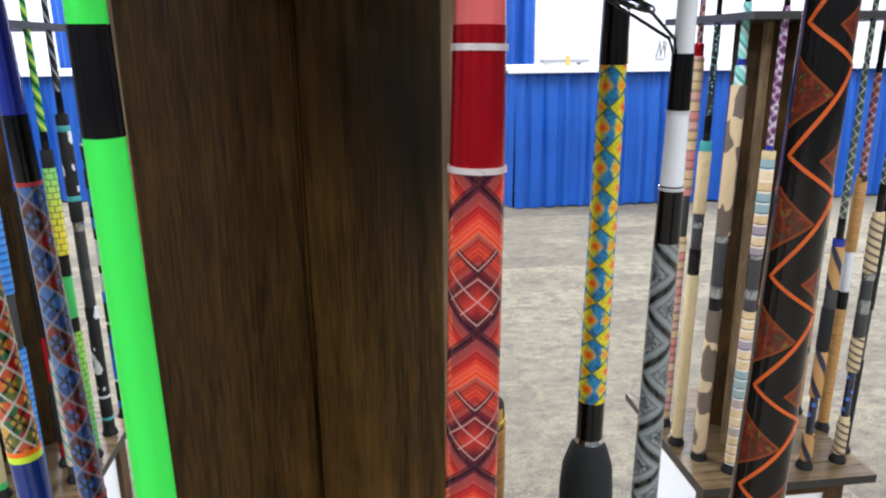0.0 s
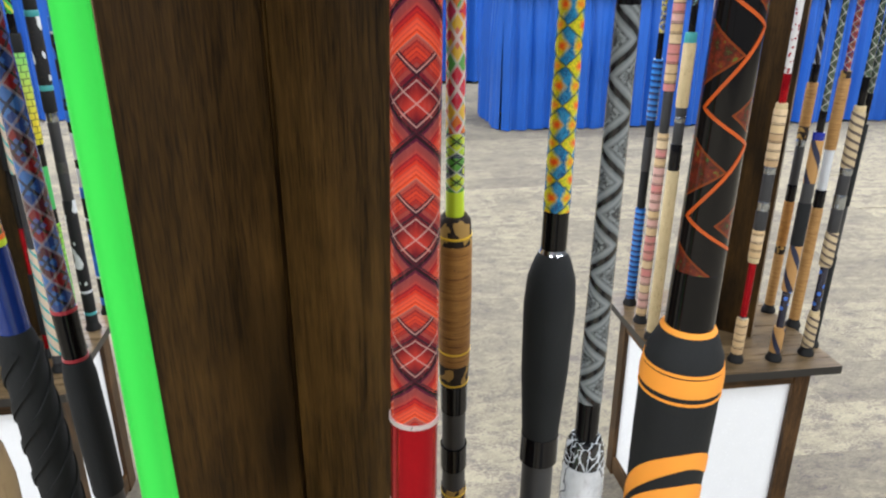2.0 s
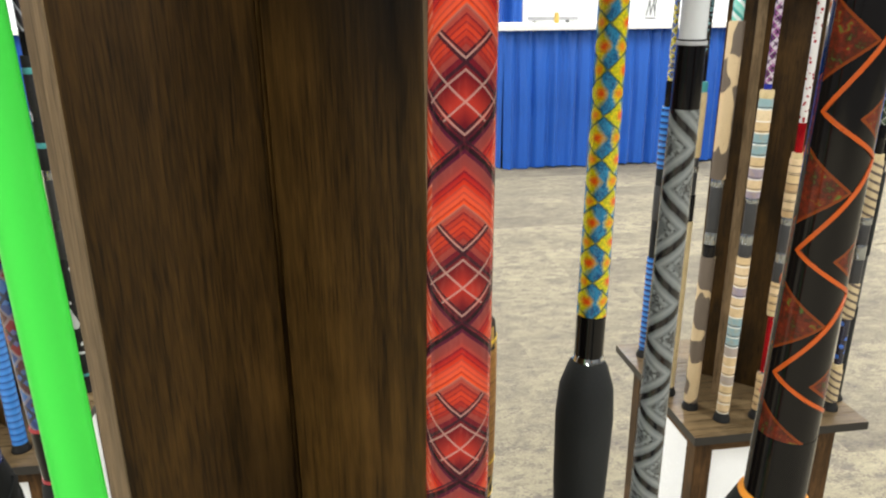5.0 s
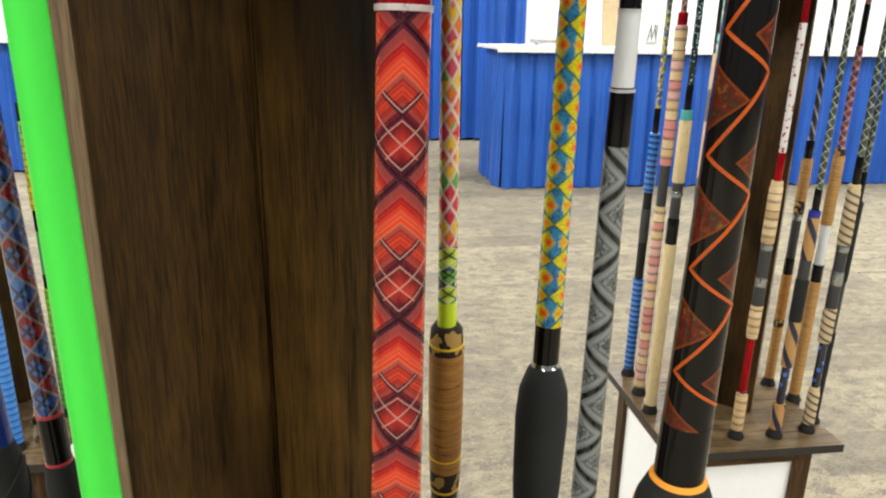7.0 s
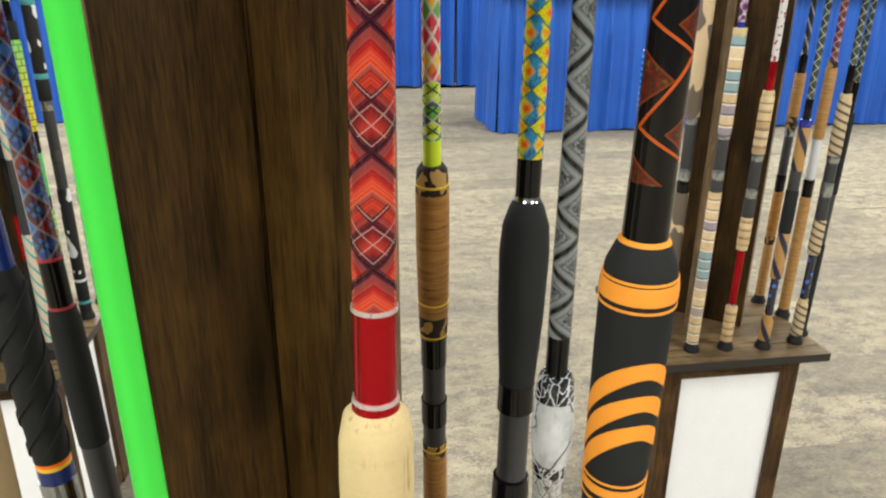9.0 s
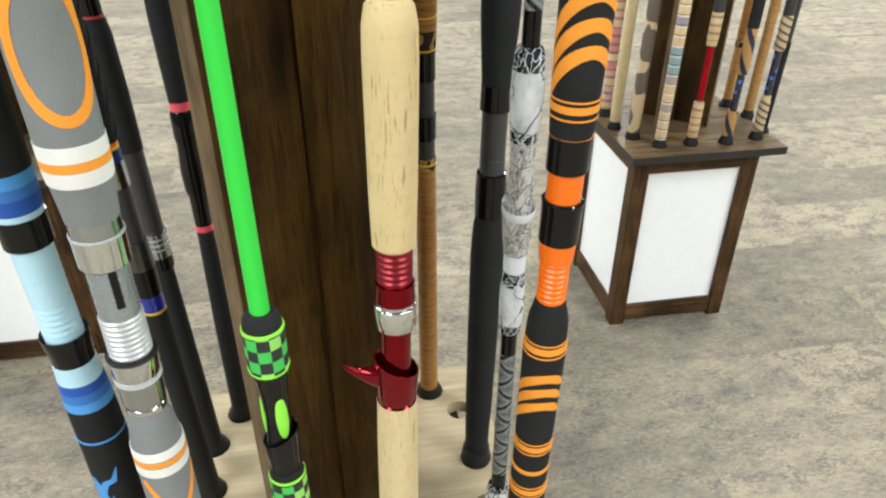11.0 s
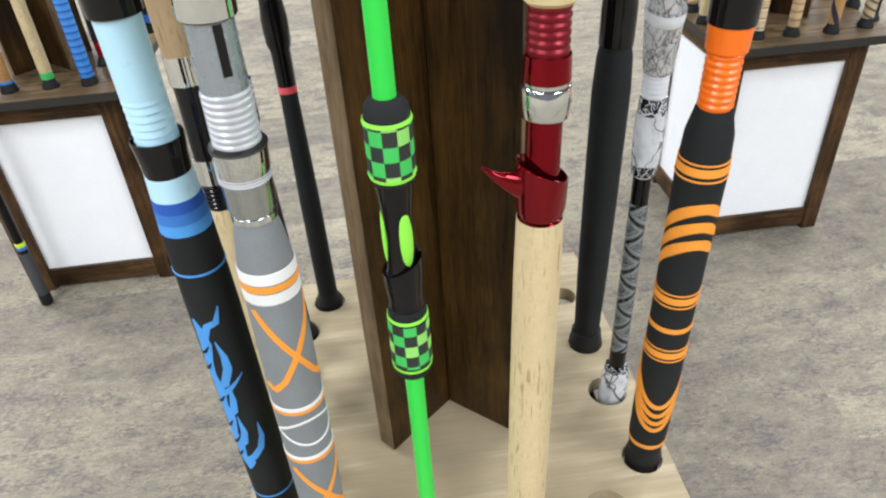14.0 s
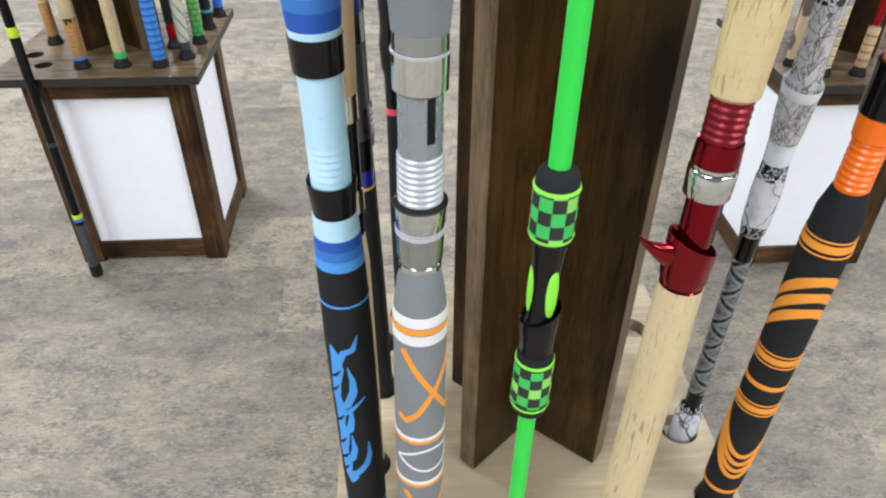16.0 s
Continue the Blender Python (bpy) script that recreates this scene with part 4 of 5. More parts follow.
AXC = ((0.195, 0.4054), (0.2134, 0.4211))
rod("red thread-weave rod with natural cork grips and dark red reel seat", AXC[0], AXC[1], [
    ("butt_ring", M_CHROME, [(0.509, 13), (0.512, 14.2), (0.52, 14.2)], "chrome butt ring"),
    ("rear_grip", M_CORKFINE, [(0.52, 13.6), (0.56, 15), (0.7, 15), (0.79, 14.6), (0.83, 13.8)], "pale cork rear grip"),
    ("seat_tube", M_REDDARK, [(0.83, 13.5), (0.833, 10), (0.914, 10)], "dark red anodised reel seat"),
    ("collar", M_REDDARK, [(0.912, 11.4), (0.913, 13.1), (0.927, 12.4)], "dark red collar"),
    ("thread_tube", M_REDTHREAD, threads(0.927, 0.954, 11.4), "dark red threaded tube"),
    ("fore_grip", M_CORK, [(0.953, 11.5), (0.955, 13.4), (0.99, 14.4), (1.06, 15.1), (1.077, 14.8), (1.087, 13), (1.0905, 9.6)], "natural cork fore grip"),
    ("winding_check", M_RED, [(1.088, 9.8), (1.0945, 8.6)], "red winding check"),
    ("wrap", M_RED, [(1.0945, 8.4), (1.133, 8.3)], "red metallic wrap"),
    ("weave", M_REDWEAVE, [(1.133, 8.3), (1.323, 7.5)], "red diamond thread weave"),
    ("upper_wrap", M_RED, [(1.323, 7.5), (1.36, 6.9)], "red metallic wrap"),
    ("blank", plain("rosy_red_blank", (0.55, 0.1, 0.09), 0.15, 0.2, 0.6), [(1.36, 6.7), (1.75, 4.8)], "pale red blank"),
], G1, 36, cork_more, slide=[(0.52, 0.002), (0.7, 0), (0.83, -0.003), (0.9, -0.001), (0.954, -0.003), (1.0945, 0.005), (1.133, 0.004), (1.323, 0.0015)])


# neon green rod
def green_more(t, prof, z):
    for zz in (0.899, 0.860, 0.7545, 0.714, 0.525):
        band(t, prof, z(zz), 0.0022, M_GREENLIT, "green trim line")
    bm = lathe([(z(0.768), 0.0115), (z(0.79), 0.0128), (z(0.797), 0.0129), (z(0.796), 0.0118), (z(0.775), 0.0108)], 28, False)
    for v in bm.verts:
        if v.co.z > z(0.785):
            v.co.z += 0.5 * v.co.x
    part("hood_cup", bm, M_BLACKPL, t, "gloss black slanted hood", True)
    for a in (-64, -178):
        bm = bmesh.new()
        bmesh.ops.create_uvsphere(bm, u_segments=16, v_segments=10, radius=1.0, matrix=Matrix.Rotation(radians(a), 4, "Z") @ Matrix.Translation((0.0085, 0, z(0.818))) @ Matrix.Diagonal((0.002, 0.0045, 0.021, 1)))
        part("window_insert", bm, M_GREENLIT, t, "green blank shown through the seat", True)
    guide(t, z(1.381), 12, 0.03, 0.032, M_STEEL, 0.0008, 0.0035, 9, False)


rod("neon green rod with black and green checkered split grips", (0.1178, 0.4277), (0.1192, 0.4056), [
    ("butt_grip", M_CHECK, [(0.508, 13), (0.52, 13.4), (0.53, 12)], "checkered butt grip"),
    ("butt_grip_cap", M_FOAM, [(0.53, 12), (0.537, 10), (0.541, 6.8)]),
    ("lower_blank", M_GREEN, [(0.541, 6.5), (0.709, 6.5)], "neon green blank"),
    ("lower_grip_end", M_FOAM, [(0.706, 7), (0.7065, 12.5), (0.717, 13.9)]),
    ("lower_grip", M_CHECK, [(0.717, 14), (0.752, 13.6)], "checkered lower grip"),
    ("lower_grip_cap", M_FOAM, [(0.752, 13.4), (0.762, 12)]),
    ("seat_lower", M_BLACKPL, [(0.762, 11.4), (0.79, 11.8), (0.795, 9.4), (0.818, 8.6), (0.838, 9.6), (0.856, 11.6)], "gloss black waisted reel seat"),
    ("grip_end", M_FOAM, [(0.856, 12.3), (0.861, 13)]),
    ("grip", M_CHECK, [(0.861, 13.4), (0.898, 13.4)], "checkered fore grip"),
    ("grip_cap", M_FOAM, [(0.898, 13.2), (0.906, 12), (0.911, 8.5)]),
    ("blank", M_GREEN, [(0.911, 6.3), (1.1, 5.8), (1.338, 4.8)], "neon green blank"),
    ("wrap", M_BLACK, [(1.3375, 4.9), (1.363, 4.7)], "black thread wrap"),
    ("upper_blank", M_GREEN, [(1.363, 4.5), (1.75, 3.2)], "neon green blank"),
], G1, 32, green_more, cap=False, slide=[(0.508, -0.013), (0.541, -0.012), (0.6, -0.008), (0.714, -0.001), (0.7545, 0.002), (0.8, 0.001), (0.86, 0.002), (0.899, -0.003), (1.1, -0.002), (1.338, -0.001)])


# black foam rod with yellow and teal weave
def foam_more(t, prof, z):
    band(t, prof, z(1.1095), 0.003, M_CHROME, "thin bright ring", 0.0002)


rod("rod with long black foam grips and yellow and teal thread weave", (0.3122, 0.624), (0.324, 0.6237), [
    ("butt", M_FOAM, [(0.507, 15), (0.512, 12), (0.53, 13.2), (0.6, 15)], "black foam butt"),
    ("rear_grip", M_FOAM, [(0.6, 15), (0.7, 16), (0.8, 16.6), (0.83, 15), (0.842, 12.6)], "long black foam rear grip"),
    ("rear_hood", M_BLACKPL, [(0.84, 13), (0.8405, 14.4), (0.87, 14.6), (0.884, 14), (0.8845, 12)], "black hood"),
    ("thread_tube", M_DARKGREY, threads(0.884, 0.9, 11.6, 0.0035, 0.7)),
    ("seat_tube", M_DARKGREY, [(0.9, 11.5), (0.948, 11.5)], "graphite reel seat"),
    ("front_hood", M_BLACKPL, [(0.945, 12), (0.9455, 13.8), (0.968, 13.4)]),
    ("fore_grip", M_FOAM, [(0.968, 13), (1.02, 16.2), (1.07, 17.4), (1.09, 16), (1.103, 12), (1.109, 9)], "black foam fore grip"),
    ("wrap", M_BLACK, [(1.109, 8.4), (1.137, 8.4)], "gloss black wrap"),
    ("weave", M_SUNWEAVE, [(1.137, 8.6), (1.342, 7.7)], "yellow and teal thread weave"),
    ("upper_wrap", M_BLACK, [(1.342, 7.8), (1.376, 7.5)], "gloss black wrap"),
    ("blank", plain("sky_blue_blank", (0.04, 0.2, 0.5), 0.2, 0.0, 0.5), [(1.376, 6.6), (1.75, 4.4)]),
], G1, 32, foam_more, capr=18, slide=[(0.51, 0), (0.884, 0.0037), (1.137, 0.004), (1.3, 0.004)])


# marbled rod
def marble_more(t, prof, z):
    bm = lathe([(z(0.888), 0.0132), (z(0.8895), 0.0138), (z(0.893), 0.0144), (z(0.897), 0.0142), (z(0.893), 0.0118)], 28, False)
    for v in bm.verts:
        if v.co.z > z(0.887):
            v.co.z += 0.25 * v.co.y + 0.003
    part("hood_lip", bm, M_WHITEGLOSS, t, "white lip of the hood", True)
    guide(t, z(1.379), -172, 0.0125, 0.026, M_BLACKPL, 0.0008, 0.004, 14, True, -18)
    for zz in (0.7555, 1.3325, 1.2985):
        band(t, prof, z(zz), 0.0015, M_SILVERTHREAD, "thin silver line", 0.0003)


rod("slim grey chevron-wrapped rod with black-veined white marbled grips", (0.3212, 0.5539), (0.3178, 0.5247), [
    ("butt_knob", M_MARBLE, [(0.478, 13.4), (0.484, 14.4), (0.506, 14.6), (0.53, 13.2), (0.54, 11.6)], "marbled white butt knob"),
    ("butt_band", M_MARBLEDARK, [(0.54, 12), (0.546, 10.4)], "black veined band"),
    ("lower_wrap", M_BLACK, [(0.546, 8), (0.567, 8)]),
    ("lower_weave", M_GREYZIG, [(0.567, 8), (0.73, 7.6)], "grey chevron thread weave"),
    ("mid_wrap", M_BLACK, [(0.73, 7.4), (0.757, 7.4)]),
    ("rear_band", M_MARBLEDARK, [(0.757, 9.6), (0.769, 10.8)]),
    ("rear_grip", M_MARBLE, [(0.769, 11), (0.8, 11.6), (0.818, 11)], "marbled white rear grip"),
    ("rear_cap", M_MARBLEDARK, [(0.818, 10.8), (0.833, 9.8)]),
    ("thread_tube", M_WHITEGLOSS, threads(0.833, 0.852, 9.8, 0.0035, 0.8), "white threaded tube"),
    ("lock_nut", M_STONE, [(0.852, 10.4), (0.87, 12.4), (0.885, 13.2), (0.892, 13.6)], "grey burl lock nut"),
    ("seat_tube", M_STONE, [(0.885, 10.8), (0.91, 11), (0.938, 9.6), (0.957, 10.4)], "grey burl acrylic reel seat"),
    ("fore_band", M_MARBLEDARK, [(0.957, 10.6), (0.967, 11.2)]),
    ("fore_grip", M_MARBLE, [(0.967, 11.4), (0.992, 13), (1.014, 12.2)], "marbled white fore grip"),
    ("fore_cap", M_MARBLEDARK, [(1.014, 12), (1.026, 11), (1.031, 9)]),
    ("wrap", M_BLACK, [(1.031, 6.7), (1.057, 6.7)]),
    ("weave", M_GREYZIG, [(1.057, 6.9), (1.271, 5.8)], "grey chevron thread weave"),
    ("wrap", M_BLACK, [(1.271, 5.7), (1.3, 5.4)]),
    ("white_wrap", M_WHITEGLOSS, [(1.3, 5.2), (1.332, 4.9)], "white gloss wrap"),
    ("wrap", M_BLACK, [(1.332, 4.9), (1.357, 4.7)]),
    ("blank", M_WHITEGLOSS, [(1.357, 4.3), (1.75, 3.2)], "white gloss blank"),
], G1, 28, marble_more, cap=False, slide=[(0.546, -0.002), (0.6, 0), (0.72, 0.006), (0.757, 0.008), (0.833, -0.001), (1.031, -0.0015), (1.271, -0.0016), (1.3, -0.0042)])


# grey foam rod
def grey_more(t, prof, z):
    for zz, h, mt in ((0.808, 0.0075, M_INLAY_WHITE), (0.795, 0.0075, M_INLAY_WHITE), (0.8015, 0.0045, M_INLAY_ORANGE), (1.034, 0.0085, M_INLAY_WHITE), (1.02, 0.0085, M_INLAY_WHITE), (1.027, 0.005, M_INLAY_ORANGE), (0.7025, 0.003, M_INLAY_WHITE), (0.699, 0.0028, M_INLAY_ORANGE), (0.6525, 0.003, M_INLAY_WHITE), (0.649, 0.0028, M_INLAY_ORANGE), (0.5585, 0.0045, M_INLAY_WHITE), (0.5535, 0.003, M_INLAY_ORANGE), (0.549, 0.004, M_INLAY_WHITE)):
        band(t, prof, z(zz), h, mt, "inlaid ring")
    c = -62
    for z0, z1 in ((0.787, 0.722), (0.64, 0.583)):
        for s in (-1, 1):
            part("inlay", ribbon([(c + 70 * s, z(z0), 0.0042), (c + 30 * s, z(z0 - 0.32 * (z0 - z1)), 0.004), (c - 35 * s, z(z0 - 0.86 * (z0 - z1)), 0.004), (c - 62 * s, z(z1), 0.0045), (c - 84 * s, z(z1 + 0.004), 0.0045)], prof), M_INLAY_ORANGE, t, "crossed orange inlay", True)
    for s in (0, 1):
        zc = 0.678
        pts = [(c - 90 + 15 * i, z(zc + (0.012 if s else -0.012) * math.cos(math.pi * (i - 6) / 12 * 1.0) * (-1)), 0.0018) for i in range(13)]
        part("inlay", ribbon(pts, prof), M_INLAY_WHITE, t, "thin white inlaid loop", True)
    pts = [(c + 62 * math.cos(q), z(1.085 + 0.034 * math.sin(q)), 0.0062) for q in [i * 2 * math.pi / 28 for i in range(29)]]
    part("inlay", ribbon(pts, prof), M_INLAY_ORANGE, t, "orange inlaid oval", True)
    slot = part("window_slot", box(0.0105, 0.0119, -0.0023, 0.0023, z(0.931), z(0.9585), 0.0006), M_BLACKPL, t, "dark slot in the tube")
    slot.matrix_local = pose(0, 0, 0, 0, 0, -64)
    band(t, prof, z(0.8405), 0.004, M_CHROME, "bright turned ring", 0.0006)
    part("knurled_edge", lathe([(z(0.8655), 0.0134), (z(0.866), 0.0142), (z(0.867), 0.0138), (z(0.868), 0.0143), (z(0.869), 0.0139), (z(0.87), 0.0143), (z(0.8705), 0.0138)], 60, False), M_SILVERTHREAD, t, "bright knurled edge", True, 20)
    band(t, prof, z(0.8875), 0.0022, M_DARKMETAL, "dark rim", 0.0007)
    band(t, prof, z(0.9602), 0.0016, M_DARKMETAL, "dark rim", 0.0012)
    band(t, prof, z(0.9815), 0.0014, M_SILVERTHREAD, "bright rim", 0.0004)


rod("grey foam rod with orange and white inlays and silver seat", (0.0362, 0.4144), (0.0481, 0.3996), [
    ("rear_grip", M_FOAM_GREY, [(0.508, 12), (0.515, 14.6), (0.56, 16.2), (0.64, 17.2), (0.74, 17.2), (0.81, 16.6), (0.83, 13.6), (0.838, 11.4)], "grey foam rear grip with orange and white inlays"),
    ("collar", M_STEEL, [(0.838, 11.4), (0.8385, 12), (0.846, 12.2), (0.8465, 13.2), (0.868, 13.8)], "brushed aluminium knurled collar"),
    ("lock_nut", M_CHROME, [(0.868, 13.6), (0.869, 14.1), (0.888, 14.6), (0.8885, 12.8)], "polished chrome lock nut"),
    ("thread_tube", M_SILVERTHREAD, threads(0.888, 0.921, 12.6, 0.004, 1.0), "silver threaded tube"),
    ("seat_tube", M_SILVERTUBE, [(0.921, 11.6), (0.963, 11.6)], "satin grey reel seat"),
    ("front_hood", M_CHROME, [(0.96, 12.2), (0.9605, 14.0), (0.982, 14.3), (0.9825, 13.6)], "polished chrome hood"), ("hood_collar", M_STEEL, [(0.9825, 13.8), (0.992, 13.6)], "brushed aluminium collar"),
    ("fore_grip", M_FOAM_GREY, [(0.992, 14), (1.005, 15), (1.02, 16.4), (1.08, 17.2), (1.14, 16.6), (1.17, 12), (1.176, 8.4)], "grey foam fore grip with orange oval"),
    ("wrap", M_BLACK, [(1.176, 7.6), (1.21, 7.4)]),
    ("blank", M_DARKGREY, [(1.21, 7), (1.75, 4.4)]),
], G1, 36, grey_more, slide=[(0.55, 0.003), (0.65, 0.006), (0.7, 0.006), (0.75, 0.003), (0.8015, 0.008), (0.838, 0.012), (0.87, 0.009), (0.9, 0.006), (0.992, -0.002), (1.027, -0.002)])


# black rod with blue flames
def flame_more(t, prof, z):
    for zz in (0.788, 0.561):
        band(t, prof, z(zz), 0.0016, M_INLAY_BLUE, "thin blue ring")
    f = -72
    def stroke(*pts):
        part("flame_inlay", ribbon([(f + q, z(hh), w) for q, hh, w in pts], prof), M_INLAY_BLUE, t, "sky blue flame lettering on the grip", True)
    stroke((-62, 0.75, 0.002), (-54, 0.742, 0.007), (-50, 0.728, 0.0105), (-58, 0.712, 0.008), (-62, 0.698, 0.0075), (-55, 0.682, 0.009), (-60, 0.666, 0.0075), (-54, 0.652, 0.0095), (-62, 0.636, 0.0085), (-56, 0.62, 0.009), (-58, 0.607, 0.007), (-48, 0.595, 0.002))
    stroke((-46, 0.732, 0.005), (-30, 0.745, 0.005), (-8, 0.748, 0.0045), (7, 0.761, 0.0005))
    stroke((-58, 0.684, 0.006), (-34, 0.69, 0.006), (-16, 0.704, 0.0062), (-15, 0.716, 0.0045), (-24, 0.731, 0.0005))
    stroke((-50, 0.678, 0.005), (-24, 0.685, 0.0035), (12, 0.697, 0.0004))
    stroke((-56, 0.655, 0.006), (-36, 0.661, 0.006), (-29, 0.672, 0.005), (-26, 0.689, 0.0005))
    stroke((-60, 0.62, 0.006), (-38, 0.627, 0.006), (-29, 0.638, 0.005), (-33, 0.655, 0.0005))
    stroke((-56, 0.604, 0.006), (-26, 0.61, 0.0055), (-2, 0.619, 0.0052), (9, 0.63, 0.0042), (9, 0.645, 0.0005))
    stroke((-50, 0.597, 0.0045), (-34, 0.603, 0.004), (-26, 0.613, 0.0005))
    for q, hh in ((-52, 0.722), (-62, 0.705), (-58, 0.672), (-60, 0.645), (-56, 0.628), (-62, 0.612)):
        part("flame_gap", ribbon([(f + q - 22, z(hh - 0.006), 0.0008), (f + q - 4, z(hh - 0.002), 0.0026), (f + q + 12, z(hh + 0.005), 0.0006)], prof, 0.0008), M_FOAM, t, "", True)
    cup = lathe([(z(0.86), 0.0135), (z(0.872), 0.0142), (z(0.884), 0.0152), (z(0.886), 0.0149), (z(0.884), 0.0135), (z(0.866), 0.012)], 32, False)
    part("hood_cup", cup, M_BLACKPL, t, "gloss black hood cup", True)


rod("black foam rod with blue flames and pale ice-blue reel seat", (-0.0072, 0.4559), (-0.015, 0.4373), [
    ("butt_band", M_BLUE_MID, [(0.508, 14.5), (0.512, 16), (0.528, 16.6)], "mid blue butt band"),
    ("rear_grip", M_FOAM, [(0.528, 16.5), (0.6, 16.8), (0.75, 17), (0.816, 16)], "black foam rear grip with blue flames"),
    ("blue_band", M_INLAY_BLUE, [(0.816, 16.1), (0.825, 15.6)], "sky blue band"),
    ("blue_band", M_BLUE_MID, [(0.825, 15.6), (0.834, 15.2)], "mid blue band"),
    ("blue_band", M_BLUE_DARK, [(0.834, 15.2), (0.843, 14.7)], "deep blue band"),
    ("ice_band", M_ICE, [(0.843, 14.5), (0.86, 13.8)], "pale ice-blue band"),
    ("thread_tube", M_ICE, threads(0.86, 0.91, 12.2, 0.0042, 0.8), "pale ice-blue threaded tube"),
    ("seat_tube", M_ICE, [(0.91, 12), (0.956, 12.2)], "pale ice-blue reel seat"),
    ("front_hood", M_BLACKPL, [(0.953, 12.4), (0.9535, 14.2), (0.973, 14.6)], "gloss black hood"),
    ("ice_band", M_ICE, [(0.973, 14), (0.977, 14)]),
    ("blue_band", M_BLUE_DARK, [(0.977, 14.2), (0.987, 15)], "deep blue band"),
    ("blue_band", M_BLUE_MID, [(0.987, 15), (0.994, 15.4)]),
    ("blue_band", M_INLAY_BLUE, [(0.994, 15.4), (1.002, 15.6)]),
    ("fore_grip", M_FOAM, [(1.002, 15.7), (1.08, 16.4), (1.15, 15), (1.165, 9)], "black foam fore grip"),
    ("wrap", M_BLACK, [(1.165, 7.4), (1.2, 7.2)]),
    ("blank", M_DARKGREY, [(1.2, 7), (1.75, 4.4)]),
], G1, 36, flame_more, slide=[(0.561, 0.004), (0.65, 0.01), (0.72, 0.01), (0.788, 0.008), (0.816, 0.009), (0.843, 0.005), (0.886, 0), (1, 0.002)])

# black rod with coral rings
rod("slim black rod with coral pink rings on its foam grip", (0.031, 0.748), (0.0184, 0.815), [
    ("rear_grip", M_FOAM, [(0.51, 10.5), (0.52, 11.4), (0.65, 11.2), (0.772, 9)], "black foam rear grip"),
    ("ring", M_PINK, [(0.772, 9.6), (0.779, 9.8)], "coral pink ring"),
    ("seat_tube", M_BLACKPL, [(0.779, 9.4), (0.815, 10), (0.822, 12.4), (0.845, 13), (0.86, 11.4), (0.875, 11.2), (0.88, 12), (0.905, 11.8), (0.909, 10)], "black reel seat"),
    ("ring", M_PINK, [(0.909, 10), (0.918, 10.2)], "coral pink ring"),
    ("fore_grip", M_FOAM, [(0.918, 10.2), (1.0, 13), (1.1, 12.4), (1.14, 9)], "black foam fore grip"),
    ("blank", M_BLACK, [(1.14, 7), (1.75, 4)]),
], G1, 24)

# rod with cork grip and chrome seat
rod("rod with burl cork grips and a chrome and black reel seat", (-0.007, 0.5255), (-0.0105, 0.5553), [
    ("rear_grip", M_CORKFINE, [(0.51, 11), (0.52, 13), (0.76, 12), (0.785, 10)], "pale cork rear grip"),
    ("thread_tube", M_BLACKPL, threads(0.785, 0.806, 10, 0.0035, 0.8), "black threaded tube"),
    ("rear_hood", M_CHROME, [(0.806, 10.4), (0.807, 11.4), (0.826, 11.2)], "chrome hood"),
    ("seat_tube", M_BLACKPL, [(0.826, 10.4), (0.88, 10.4)], "black reel seat"),
    ("front_hood", M_CHROME, [(0.88, 10.6), (0.8805, 11.6), (0.9, 11.6)], "chrome hood"),
    ("fore_grip", cork("dull_brown_cork", (0.36, 0.25, 0.13), (0.14, 0.08, 0.04), 0.5), [(0.9, 11.4), (0.96, 13.4), (1.03, 13.6), (1.05, 11), (1.055, 8)], "burl cork fore grip"),
    ("blank", M_BLACK, [(1.055, 6.6), (1.75, 4)]),
], G1, 24)


# twisted foam rod with rainbow band
def twist_more(t, prof, z):
    for k in range(4):
        pts = [(k * 90 + 20 * i, z(0.975 + 0.0055 * i), 0.0045) for i in range(24)]
        part("twist", ribbon(pts, prof, 0.0012), M_FOAM, t, "raised twist of the foam", True)


